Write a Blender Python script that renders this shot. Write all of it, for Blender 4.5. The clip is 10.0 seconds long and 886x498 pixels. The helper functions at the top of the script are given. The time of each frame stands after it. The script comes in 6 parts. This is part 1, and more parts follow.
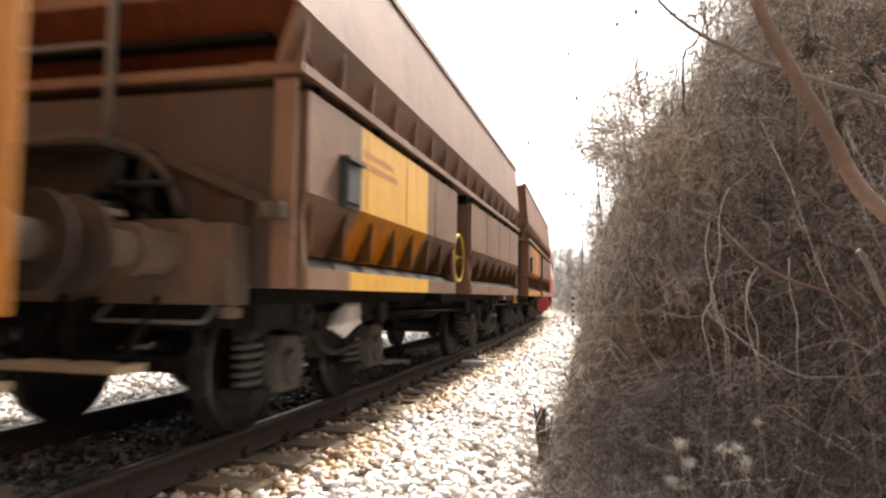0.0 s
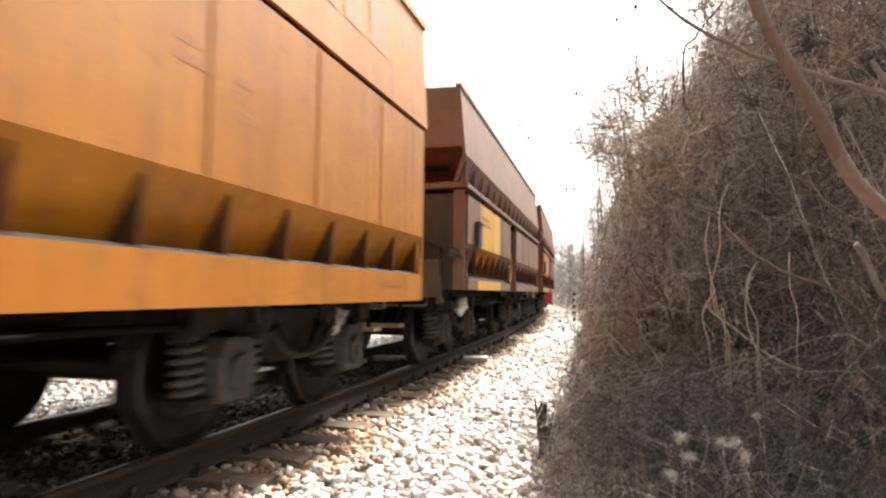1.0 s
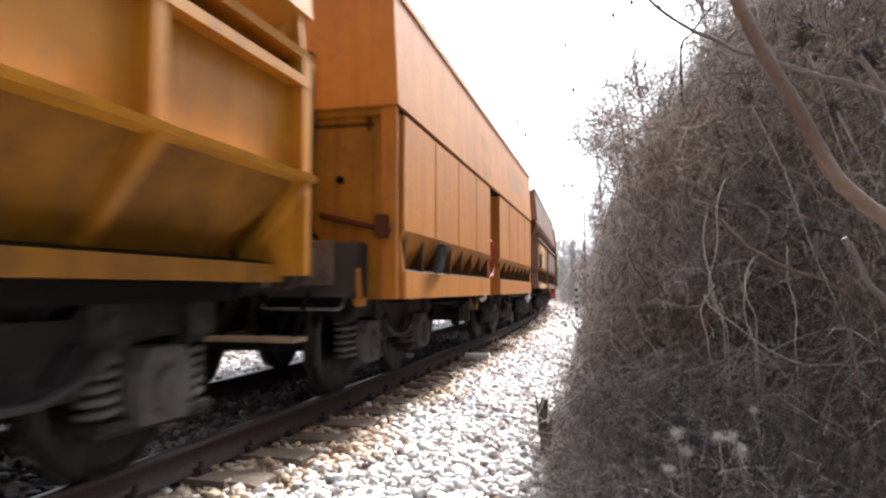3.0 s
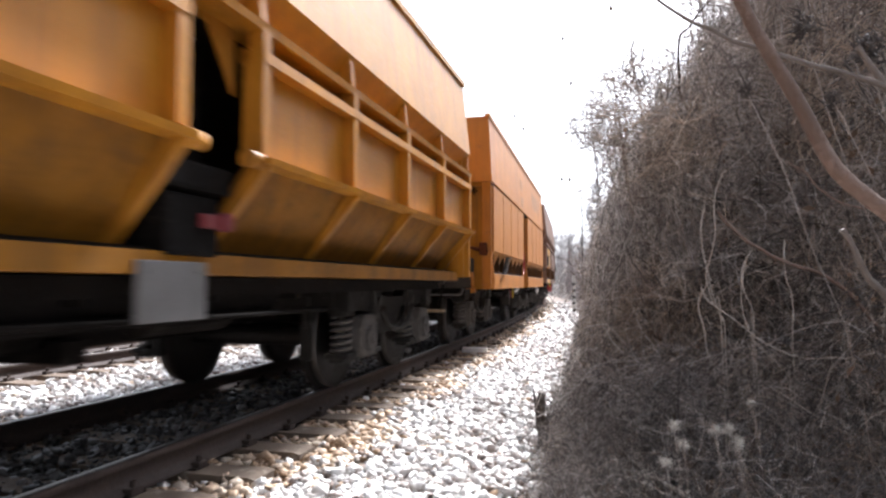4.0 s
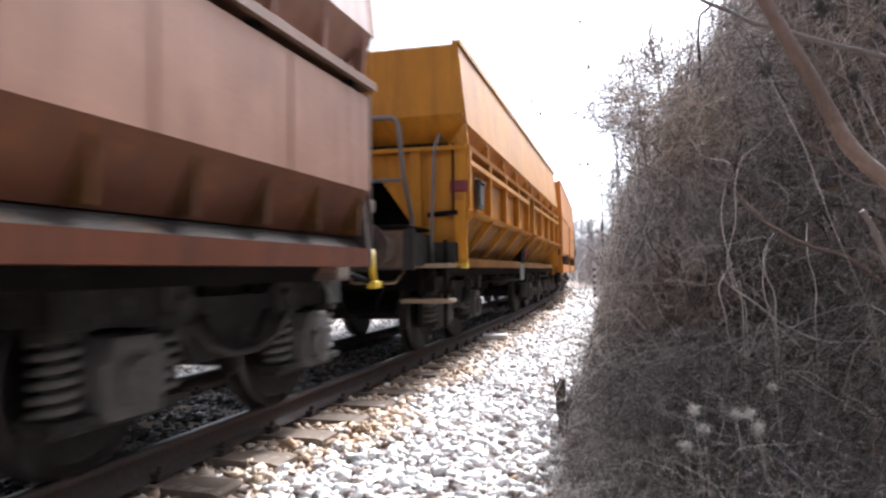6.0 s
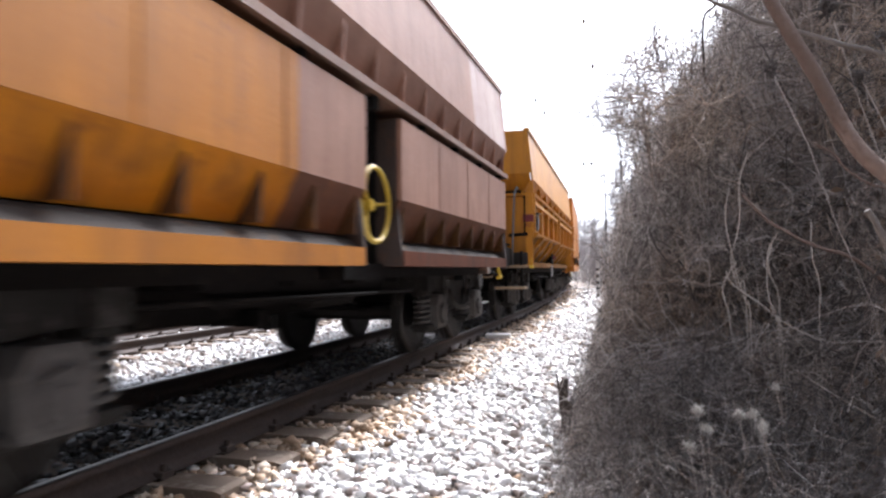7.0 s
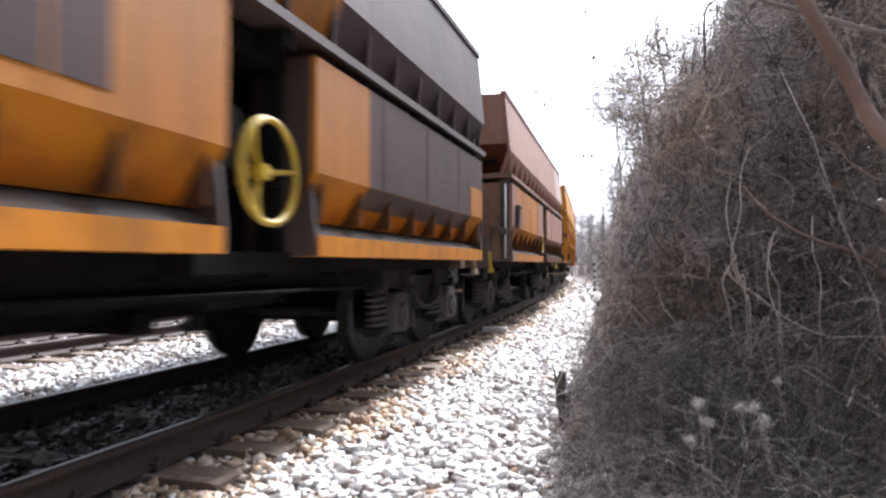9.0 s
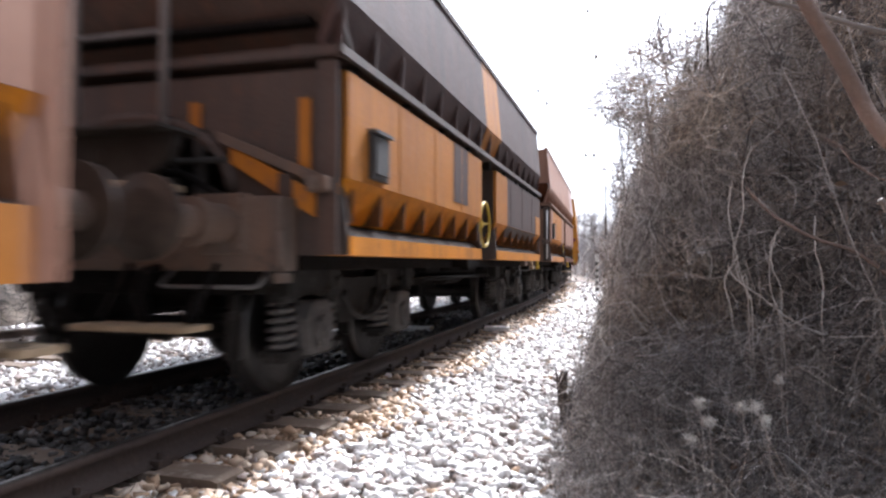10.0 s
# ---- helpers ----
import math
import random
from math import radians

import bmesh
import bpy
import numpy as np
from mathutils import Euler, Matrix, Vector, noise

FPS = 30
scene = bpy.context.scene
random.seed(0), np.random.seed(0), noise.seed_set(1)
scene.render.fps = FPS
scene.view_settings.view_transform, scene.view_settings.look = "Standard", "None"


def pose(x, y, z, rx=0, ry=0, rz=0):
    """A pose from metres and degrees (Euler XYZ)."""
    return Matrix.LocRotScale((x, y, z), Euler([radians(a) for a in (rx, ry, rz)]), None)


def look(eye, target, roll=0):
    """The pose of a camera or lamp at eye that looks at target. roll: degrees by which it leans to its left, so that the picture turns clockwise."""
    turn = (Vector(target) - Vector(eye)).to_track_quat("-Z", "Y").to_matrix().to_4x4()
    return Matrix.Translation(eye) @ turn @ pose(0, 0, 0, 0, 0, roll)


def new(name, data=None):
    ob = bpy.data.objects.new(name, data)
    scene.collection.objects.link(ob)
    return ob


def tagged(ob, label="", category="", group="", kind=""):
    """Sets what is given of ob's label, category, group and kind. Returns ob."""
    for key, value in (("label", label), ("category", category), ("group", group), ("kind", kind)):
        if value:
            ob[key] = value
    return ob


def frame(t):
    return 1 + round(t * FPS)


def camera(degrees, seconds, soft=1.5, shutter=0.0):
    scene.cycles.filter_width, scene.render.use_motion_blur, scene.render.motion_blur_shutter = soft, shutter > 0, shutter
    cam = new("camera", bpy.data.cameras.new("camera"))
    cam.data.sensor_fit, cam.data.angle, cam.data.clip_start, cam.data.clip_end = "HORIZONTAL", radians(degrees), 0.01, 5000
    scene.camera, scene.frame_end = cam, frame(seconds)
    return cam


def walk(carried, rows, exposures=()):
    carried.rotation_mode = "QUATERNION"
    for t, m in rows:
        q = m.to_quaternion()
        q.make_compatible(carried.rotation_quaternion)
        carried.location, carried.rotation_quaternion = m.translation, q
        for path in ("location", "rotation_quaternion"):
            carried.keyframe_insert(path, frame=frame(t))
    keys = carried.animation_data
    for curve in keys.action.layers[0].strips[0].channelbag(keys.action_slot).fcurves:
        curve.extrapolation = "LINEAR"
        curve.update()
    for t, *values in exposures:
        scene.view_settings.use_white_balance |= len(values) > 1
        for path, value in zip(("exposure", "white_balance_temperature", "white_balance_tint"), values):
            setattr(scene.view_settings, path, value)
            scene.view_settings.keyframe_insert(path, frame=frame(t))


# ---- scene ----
# the camera stands beside the track and sways a little in the hand
cam = camera(66.316, 10.0, soft=2.4, shutter=0.6)
PATH = [
    (0, look((-0.016, -0.016, 0.969), (-2.616, 9.615, 1.659), 0.83)),
    (0.5, look((-0.015, -0.020, 0.968), (-2.613, 9.614, 1.628), 1.04)),
    (1, look((-0.011, -0.020, 0.967), (-2.627, 9.611, 1.599), 0.63)),
    (1.5, look((0.000, -0.016, 0.968), (-2.635, 9.611, 1.565), 0.39)),
    (2, look((0.013, -0.023, 0.969), (-2.636, 9.601, 1.570), 0.09)),
    (2.5, look((0.012, -0.024, 0.969), (-2.645, 9.598, 1.569), 0.05)),
    (4, look((0.010, -0.020, 0.964), (-2.602, 9.619, 1.479), -0.02)),
    (4.5, look((0.011, -0.015, 0.963), (-2.622, 9.623, 1.393), -0.24)),
    (5, look((0.016, -0.021, 0.963), (-2.730, 9.587, 1.328), -0.49)),
    (5.5, look((0.020, -0.024, 0.963), (-2.828, 9.556, 1.302), -0.68)),
    (7, look((0.019, -0.024, 0.961), (-2.921, 9.529, 1.279), -0.47)),
    (7.5, look((0.018, -0.025, 0.960), (-2.931, 9.525, 1.284), -0.50)),
    (8, look((0.009, -0.017, 0.954), (-2.947, 9.531, 1.262), -0.26)),
    (8.5, look((0.003, -0.002, 0.951), (-2.918, 9.559, 1.202), -0.01)),
    (9, look((0.000, 0.000, 0.950), (-2.892, 9.570, 1.177), -0.04)),
    (9.5, look((0.002, 0.001, 0.947), (-2.909, 9.565, 1.163), 0.05)),
    (10, look((0.005, 0.002, 0.949), (-2.925, 9.561, 1.162), 0.11)),
]
walk(cam, PATH, exposures=[(0.0, 1.10, 7000, 11), (1.0, 1.10, 6950, 11), (2.0, 1.0, 6250, 11), (3.0, 0.96, 5950, 12), (10.0, 0.97, 5700, 14)])

# ---- light: a bright hazy winter sky, sun veiled, ahead of the camera over the line ----
SUN_EL, SUN_AZ = radians(46), radians(11)          # azimuth from +y towards +x
world = bpy.data.worlds.new("hazy_sky")
world.use_nodes = True
scene.world = world
wn, wl = world.node_tree.nodes, world.node_tree.links
wn.clear()
w_out, w_bg = wn.new("ShaderNodeOutputWorld"), wn.new("ShaderNodeBackground")
w_sky, w_hsv = wn.new("ShaderNodeTexSky"), wn.new("ShaderNodeHueSaturation")
w_sky.sky_type, w_sky.sun_disc = "NISHITA", False
w_sky.sun_elevation, w_sky.sun_rotation = SUN_EL, SUN_AZ
w_sky.air_density, w_sky.dust_density, w_sky.ozone_density = 1.0, 6.0, 1.0
w_hsv.inputs["Saturation"].default_value = 0.18
w_hsv.inputs["Value"].default_value = 1.0
wl.new(w_sky.outputs[0], w_hsv.inputs["Color"])
wl.new(w_hsv.outputs[0], w_bg.inputs[0])
w_bg.inputs[1].default_value = 0.14
wl.new(w_bg.outputs[0], w_out.inputs[0])
sun = new("sun", bpy.data.lights.new("sun", "SUN"))
sun.data.energy, sun.data.angle, sun.data.color = 5.6, radians(9), (1.0, 0.95, 0.88)
sun.matrix_world = look((0, 0, 30), (-30 * math.sin(SUN_AZ) / math.tan(SUN_EL), -30 * math.cos(SUN_AZ) / math.tan(SUN_EL), 0))

# ---- the line: an arc that bends to the left; s runs along it, lat to its right ----
RC, DC = 358.91, 3.408                              # radius of the track centre, its distance from the camera


def on_line(s, lat=0.0, z=0.0):
    a = s / RC
    return Vector((-DC - RC + (RC + lat) * math.cos(a), (RC + lat) * math.sin(a), z))


def line_pose(s, lat=0.0, z=0.0, turn=0.0):
    p = on_line(s, lat, z)
    return pose(p.x, p.y, p.z, 0, 0, 90 + math.degrees(s / RC) + turn)


def travel(t):
    """Metres the train has gone, against where it stands at 9 s."""
    return 4.869 * (t - 5) + 0.0386 * (t - 5) ** 2 - 20.094


# ---- materials ----
def nodes_of(name):
    m = bpy.data.materials.new(name)
    m.use_nodes = True
    n, l = m.node_tree.nodes, m.node_tree.links
    return m, n, l, n["Principled BSDF"]


def mixer(n, l, fac, a, b):
    mx = n.new("ShaderNodeMix")
    mx.data_type = "RGBA"
    for sock, v in ((mx.inputs[0], fac), (mx.inputs[6], a), (mx.inputs[7], b)):
        if isinstance(v, (tuple, list)):
            sock.default_value = (*v[:3], 1)
        elif isinstance(v, (int, float)):
            sock.default_value = v
        else:
            l.new(v, sock)
    return mx.outputs[2]


def noise_fac(n, l, vec, scale, lo, hi, detail=5, rough=0.6):
    t = n.new("ShaderNodeTexNoise")
    t.inputs["Scale"].default_value, t.inputs["Detail"].default_value, t.inputs["Roughness"].default_value = scale, detail, rough
    l.new(vec, t.inputs["Vector"])
    r = n.new("ShaderNodeMapRange")
    r.inputs[1].default_value, r.inputs[2].default_value = lo, hi
    l.new(t.outputs[0], r.inputs[0])
    return r.outputs[0], t.outputs[0]


def stretched(n, l, vec, sx, sy, sz):
    mp = n.new("ShaderNodeMapping")
    mp.inputs["Scale"].default_value = (sx, sy, sz)
    l.new(vec, mp.inputs["Vector"])
    return mp.outputs[0]


def surface(name, base, second, rough=0.6, metal=0.0, big=1.2, fine=30, bump=0.15, streaks=None, amount=0.5, grime=None, space="Object", gloss=0.5):
    """Two tones at a large scale, grain at a fine one, optional run-down streaks and speckled grime."""
    m, n, l, b = nodes_of(name)
    vec = n.new("ShaderNodeNewGeometry").outputs["Position"] if space == "World" else n.new("ShaderNodeTexCoord").outputs["Object"]
    f1, _ = noise_fac(n, l, vec, big, 0.38, 0.68)
    col = mixer(n, l, f1, base, second)
    f2, raw = noise_fac(n, l, vec, fine, 0.3, 0.75)
    dark = tuple(c * 0.72 for c in base)
    mul = n.new("ShaderNodeMath")
    mul.operation = "MULTIPLY"
    mul.inputs[1].default_value = 0.4
    l.new(f2, mul.inputs[0])
    col = mixer(n, l, mul.outputs[0], col, dark)
    if streaks:
        v2 = stretched(n, l, vec, 6.0, 6.0, 0.3)
        f3, _ = noise_fac(n, l, v2, 1.6, 0.46, 0.74, 6, 0.65)
        mu = n.new("ShaderNodeMath")
        mu.operation = "MULTIPLY"
        mu.inputs[1].default_value = amount
        l.new(f3, mu.inputs[0])
        col = mixer(n, l, mu.outputs[0], col, streaks)
        # broad run-down stains, and patches bleached by the weather
        v3 = stretched(n, l, vec, 2.2, 2.2, 0.35)
        f5, _ = noise_fac(n, l, v3, 1.0, 0.45, 0.80, 7, 0.62)
        f6, _ = noise_fac(n, l, vec, 2.6, 0.50, 0.78, 7, 0.62)
        for f, share, tone in ((f5, amount * 0.55, streaks), (f6, amount * 0.45, tuple(min(0.85, 1.3 * c + 0.03) for c in base))):
            mu = n.new("ShaderNodeMath")
            mu.operation = "MULTIPLY"
            mu.inputs[1].default_value = share
            l.new(f, mu.inputs[0])
            col = mixer(n, l, mu.outputs[0], col, tone)
    if grime:
        f4, _ = noise_fac(n, l, vec, 7.0, 0.56, 0.7, 8, 0.7)
        col = mixer(n, l, f4, col, grime)
    l.new(col, b.inputs["Base Color"])
    rr = n.new("ShaderNodeMapRange")
    rr.inputs[3].default_value, rr.inputs[4].default_value = max(0.05, rough - 0.12), min(1, rough + 0.12)
    l.new(f2, rr.inputs[0])
    l.new(rr.outputs[0], b.inputs["Roughness"])
    b.inputs["Metallic"].default_value = metal
    b.inputs["Specular IOR Level"].default_value = gloss
    bp = n.new("ShaderNodeBump")
    bp.inputs["Strength"].default_value, bp.inputs["Distance"].default_value = bump, 0.01
    l.new(raw, bp.inputs["Height"])
    l.new(bp.outputs[0], b.inputs["Normal"])
    return m


ORANGE = surface("orange_paint", (0.53, 0.200, 0.019), (0.44, 0.156, 0.016), 0.55, 0, 0.9, 40, 0.12, (0.23, 0.085, 0.02), 0.7, (0.32, 0.130, 0.03), "Object", 0.35)
YELLOW = surface("yellow_paint", (0.53, 0.228, 0.012), (0.42, 0.175, 0.012), 0.5, 0, 0.9, 40, 0.1, (0.20, 0.085, 0.02), 0.7, (0.36, 0.16, 0.03), "Object", 0.28)
PANEL = surface("ochre_paint", (0.70, 0.385, 0.045), (0.60, 0.30, 0.035), 0.55, 0, 1.1, 40, 0.1, (0.32, 0.17, 0.06), 0.55, (0.42, 0.21, 0.06))
OLDORANGE = surface("old_orange_paint", (0.42, 0.158, 0.015), (0.32, 0.116, 0.014), 0.6, 0, 1.3, 40, 0.15, (0.14, 0.064, 0.025), 0.7, (0.23, 0.10, 0.035), "Object", 0.2)
BROWN = surface("brown_paint", (0.205, 0.122, 0.082), (0.135, 0.082, 0.057), 0.6, 0, 1.1, 40, 0.15, (0.24, 0.115, 0.07), 0.6, (0.15, 0.07, 0.04), "Object", 0.25)
REDBROWN = surface("red_brown_paint", (0.18, 0.078, 0.042), (0.12, 0.052, 0.030), 0.6, 0, 1.1, 40, 0.15, (0.09, 0.05, 0.035), 0.6, (0.24, 0.095, 0.035), "Object", 0.15)
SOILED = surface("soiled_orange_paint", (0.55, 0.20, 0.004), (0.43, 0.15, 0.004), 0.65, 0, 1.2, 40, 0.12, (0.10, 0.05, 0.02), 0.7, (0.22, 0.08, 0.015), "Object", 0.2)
FLAP = surface("orange_flap_paint", (0.56, 0.225, 0.010), (0.45, 0.17, 0.010), 0.55, 0, 1.2, 40, 0.12, (0.15, 0.066, 0.025), 0.65, (0.27, 0.11, 0.03))
GREYBROWN = surface("grey_brown_paint", (0.062, 0.039, 0.034), (0.043, 0.027, 0.024), 0.68, 0, 1.2, 40, 0.15, (0.095, 0.045, 0.032), 0.6, (0.075, 0.043, 0.032), "Object", 0.18)
PALEPATCH = surface("pale_worn_paint", (0.46, 0.34, 0.29), (0.32, 0.19, 0.15), 0.6, 0, 1.0, 40, 0.15, (0.24, 0.12, 0.085), 0.6)
# rust made deeper, with the shade of the end bands in it
RUST = surface("rust_with_shade", (0.115, 0.034, 0.014), (0.075, 0.026, 0.013), 0.75, 0, 1.3, 40, 0.2, (0.03, 0.016, 0.01), 0.7, (0.05, 0.022, 0.014), "Object", 0.08)
RED = surface("red_paint", (0.48, 0.035, 0.04), (0.38, 0.03, 0.03), 0.45, 0, 1.5, 40, 0.08, (0.16, 0.03, 0.03), 0.4)
LEVER = surface("bright_yellow_paint", (0.62, 0.42, 0.02), (0.50, 0.33, 0.03), 0.5, 0, 3, 60, 0.1, (0.2, 0.14, 0.05), 0.4)
WHITEPAINT = surface("white_paint", (0.75, 0.75, 0.73), (0.62, 0.62, 0.6), 0.55, 0, 3, 50, 0.1, (0.35, 0.33, 0.3), 0.5)
BLACKPAINT = surface("black_paint", (0.03, 0.03, 0.03), (0.05, 0.048, 0.045), 0.5, 0, 3, 50, 0.1)
# near-black grime; shade under the wagons and in their voids is included
UNDER = surface("underframe_grime_and_shade", (0.007, 0.006, 0.0055), (0.013, 0.011, 0.010), 0.85, 0, 2.0, 35, 0.35, None, 0, (0.025, 0.021, 0.018), "Object", 0.08)
SOOT = surface("sooty_orange_steel", (0.105, 0.046, 0.014), (0.055, 0.028, 0.014), 0.85, 0, 3.0, 40, 0.25, None, 0, (0.18, 0.075, 0.016), "Object", 0.12)
SEAM = surface("rusty_weld_seam", (0.37, 0.14, 0.02), (0.22, 0.082, 0.018), 0.8, 0, 1.2, 40, 0.2, None, 0, None, "Object", 0.15)
DUST = surface("dusty_grey_steel", (0.052, 0.048, 0.044), (0.028, 0.025, 0.023), 0.8, 0, 3.0, 40, 0.3, (0.04, 0.035, 0.03), 0.5, None, "Object", 0.12)
PIPE = surface("grey_pipe_paint", (0.17, 0.165, 0.16), (0.12, 0.115, 0.11), 0.55, 0.2, 4, 50, 0.1)
# dark brown paint; on the wagon ends it includes their shade
DARKBROWN = surface("dark_brown_with_shade", (0.052, 0.036, 0.028), (0.036, 0.026, 0.021), 0.7, 0, 1.2, 40, 0.2, (0.10, 0.045, 0.026), 0.5, (0.085, 0.04, 0.022))
HEADST = surface("brown_headstock", (0.115, 0.082, 0.062), (0.070, 0.054, 0.043), 0.7, 0, 2.0, 40, 0.25, (0.20, 0.09, 0.04), 0.4, (0.05, 0.04, 0.033))
WOODSTEP = surface("worn_wooden_step", (0.36, 0.27, 0.17), (0.26, 0.19, 0.12), 0.8, 0, 4, 60, 0.3)
TREAD = surface("worn_wheel_steel", (0.034, 0.029, 0.026), (0.021, 0.018, 0.016), 0.6, 0.4, 3, 50, 0.15)
RIM = surface("polished_tread", (0.10, 0.095, 0.09), (0.07, 0.066, 0.062), 0.5, 0.8, 3, 50, 0.05)
RAILSIDE = surface("rusty_rail", (0.062, 0.043, 0.034), (0.045, 0.032, 0.027), 0.8, 0.1, 2.0, 45, 0.3, None, 0, (0.085, 0.055, 0.04), "World")
RAILTOP = surface("polished_railhead", (0.13, 0.115, 0.10), (0.085, 0.074, 0.065), 0.36, 0.85, 2.0, 60, 0.05, None, 0, None, "World")
CONCRETE = surface("stained_concrete", (0.185, 0.135, 0.095), (0.11, 0.08, 0.058), 0.9, 0, 2.2, 45, 0.3, None, 0, (0.33, 0.29, 0.24), "World")
PALECONC = surface("pale_concrete", (0.78, 0.77, 0.75), (0.68, 0.66, 0.64), 0.85, 0, 3, 45, 0.2, None, 0, None, "World")
EARTH = surface("winter_earth", (0.16, 0.125, 0.095), (0.10, 0.08, 0.062), 0.95, 0, 0.5, 18, 0.5, None, 0, (0.24, 0.20, 0.15), "World")
# bed toned dark: shade in the gaps between stones is painted in
BEDTONE = surface("ballast_bed", (0.24, 0.19, 0.15), (0.15, 0.115, 0.09), 0.95, 0, 1.3, 26, 0.9, None, 0, (0.34, 0.29, 0.24), "World")
SNOW = surface("dirty_ice", (0.75, 0.77, 0.80), (0.6, 0.6, 0.6), 0.45, 0, 4, 30, 0.4)
BARK = surface("branch_bark", (0.25, 0.175, 0.14), (0.15, 0.105, 0.085), 0.85, 0, 9, 90, 0.7, None, 0, (0.34, 0.28, 0.24))
CRIMSON = surface("faded_crimson_paint", (0.20, 0.022, 0.03), (0.13, 0.02, 0.025), 0.6, 0, 5, 60, 0.15, (0.08, 0.025, 0.02), 0.5)
SILLDUST = surface("coal_dust_on_paint", (0.050, 0.043, 0.038), (0.034, 0.029, 0.026), 0.9, 0, 2.5, 35, 0.35, None, 0, (0.10, 0.055, 0.022), "Object", 0.1)
BOXGREY = surface("grey_dusty_castings", (0.105, 0.097, 0.090), (0.058, 0.052, 0.048), 0.8, 0, 3.5, 40, 0.3, (0.02, 0.018, 0.016), 0.5, (0.15, 0.14, 0.125), "Object", 0.2)
SALMON = surface("worn_salmon_paint", (0.34, 0.185, 0.125), (0.24, 0.125, 0.085), 0.6, 0, 1.0, 40, 0.15, (0.15, 0.075, 0.05), 0.6, None, "Object", 0.2)
BUFFER = surface("greasy_worn_steel", (0.040, 0.031, 0.025), (0.075, 0.058, 0.045), 0.55, 0.3, 6, 40, 0.2, None, 0, (0.02, 0.017, 0.015), "Object", 0.3)
# darker copy of the yellow: soil plus shade of down-turned and end faces
DARKYELLOW = surface("soiled_shaded_yellow", (0.30, 0.126, 0.006), (0.21, 0.086, 0.006), 0.65, 0, 0.9, 40, 0.12, (0.08, 0.04, 0.012), 0.75, (0.15, 0.065, 0.012), "Object", 0.2)
STUMPWOOD = surface("rotten_wood", (0.07, 0.05, 0.04), (0.035, 0.027, 0.022), 0.9, 0, 8, 70, 0.8)
BOGIEGREY = surface("dusty_cast_steel", (0.026, 0.0235, 0.021), (0.010, 0.009, 0.008), 0.8, 0, 2.5, 35, 0.35, None, 0, (0.070, 0.063, 0.057), "Object", 0.15)


def island_tone(name, tones, rough=0.9, bump=0.3, scale=40, patch=None):
    """A tone for each separate piece of a joined mesh, with grain on it and, with patch, a second hue in drifts about a metre wide."""
    m, n, l, b = nodes_of(name)
    g = n.new("ShaderNodeNewGeometry")
    cr = n.new("ShaderNodeValToRGB")
    cr.color_ramp.interpolation = "LINEAR"
    els = cr.color_ramp.elements
    while len(els) < len(tones):
        els.new(0.5)
    for i, c in enumerate(tones):
        els[i].position = i / (len(tones) - 1)
        els[i].color = (*c, 1)
    l.new(g.outputs["Random Per Island"], cr.inputs[0])
    f, raw = noise_fac(n, l, g.outputs["Position"], scale, 0.35, 0.7)
    mu = n.new("ShaderNodeMath")
    mu.operation = "MULTIPLY"
    mu.inputs[1].default_value = 0.35
    l.new(f, mu.inputs[0])
    col = mixer(n, l, mu.outputs[0], cr.outputs[0], tuple(c * 0.6 for c in tones[len(tones) // 2]))
    if patch:
        fp, _ = noise_fac(n, l, g.outputs["Position"], 1.1, 0.45, 0.62, 3, 0.5)
        tint = n.new("ShaderNodeMix")
        tint.data_type, tint.blend_type = "RGBA", "MULTIPLY"
        l.new(fp, tint.inputs[0])
        l.new(col, tint.inputs[6])
        tint.inputs[7].default_value = (*patch, 1)
        col = tint.outputs[2]
    l.new(col, b.inputs["Base Color"])
    b.inputs["Roughness"].default_value = rough
    bp = n.new("ShaderNodeBump")
    bp.inputs["Strength"].default_value, bp.inputs["Distance"].default_value = bump, 0.01
    l.new(raw, bp.inputs["Height"])
    l.new(bp.outputs[0], b.inputs["Normal"])
    return m


STONE = island_tone("pale_limestone", [(0.13, 0.09, 0.07), (0.26, 0.19, 0.155), (0.58, 0.53, 0.49), (0.80, 0.78, 0.76), (0.86, 0.85, 0.83), (0.84, 0.82, 0.80), (0.80, 0.78, 0.76), (0.74, 0.71, 0.68), (0.36, 0.29, 0.25)], 0.4)
RUSTSTONE = island_tone("rust_stained_stone", [(0.20, 0.12, 0.065), (0.42, 0.28, 0.17), (0.60, 0.44, 0.30), (0.74, 0.64, 0.52), (0.48, 0.34, 0.22)], 0.7)
# stones between the rails; the wagons' shade is in their dark tone
SHADESTONE = island_tone("shaded_track_stone", [(0.014, 0.012, 0.011), (0.030, 0.027, 0.024), (0.058, 0.052, 0.046), (0.095, 0.087, 0.079), (0.22, 0.20, 0.185)], 0.5)
TWIG = island_tone("bare_twigs", [(0.09, 0.076, 0.067), (0.24, 0.208, 0.19), (0.42, 0.375, 0.35), (0.58, 0.53, 0.50), (0.82, 0.78, 0.75)], 0.85, 0.2, 120, (1.0, 0.87, 0.72))
# paler twigs for the middle distance, some haze in the colour
MIDTWIG = island_tone("hazed_scrub_twigs", [(0.13, 0.118, 0.114), (0.28, 0.26, 0.252), (0.44, 0.415, 0.405), (0.64, 0.61, 0.595)], 0.88, 0.2, 60, (1.0, 0.88, 0.78))
# dark twig tone; deep in the thicket it stands in for shade
DARKTWIG = island_tone("dark_twigs", [(0.05, 0.043, 0.040), (0.11, 0.097, 0.09), (0.19, 0.168, 0.157)], 0.85, 0.2, 60)
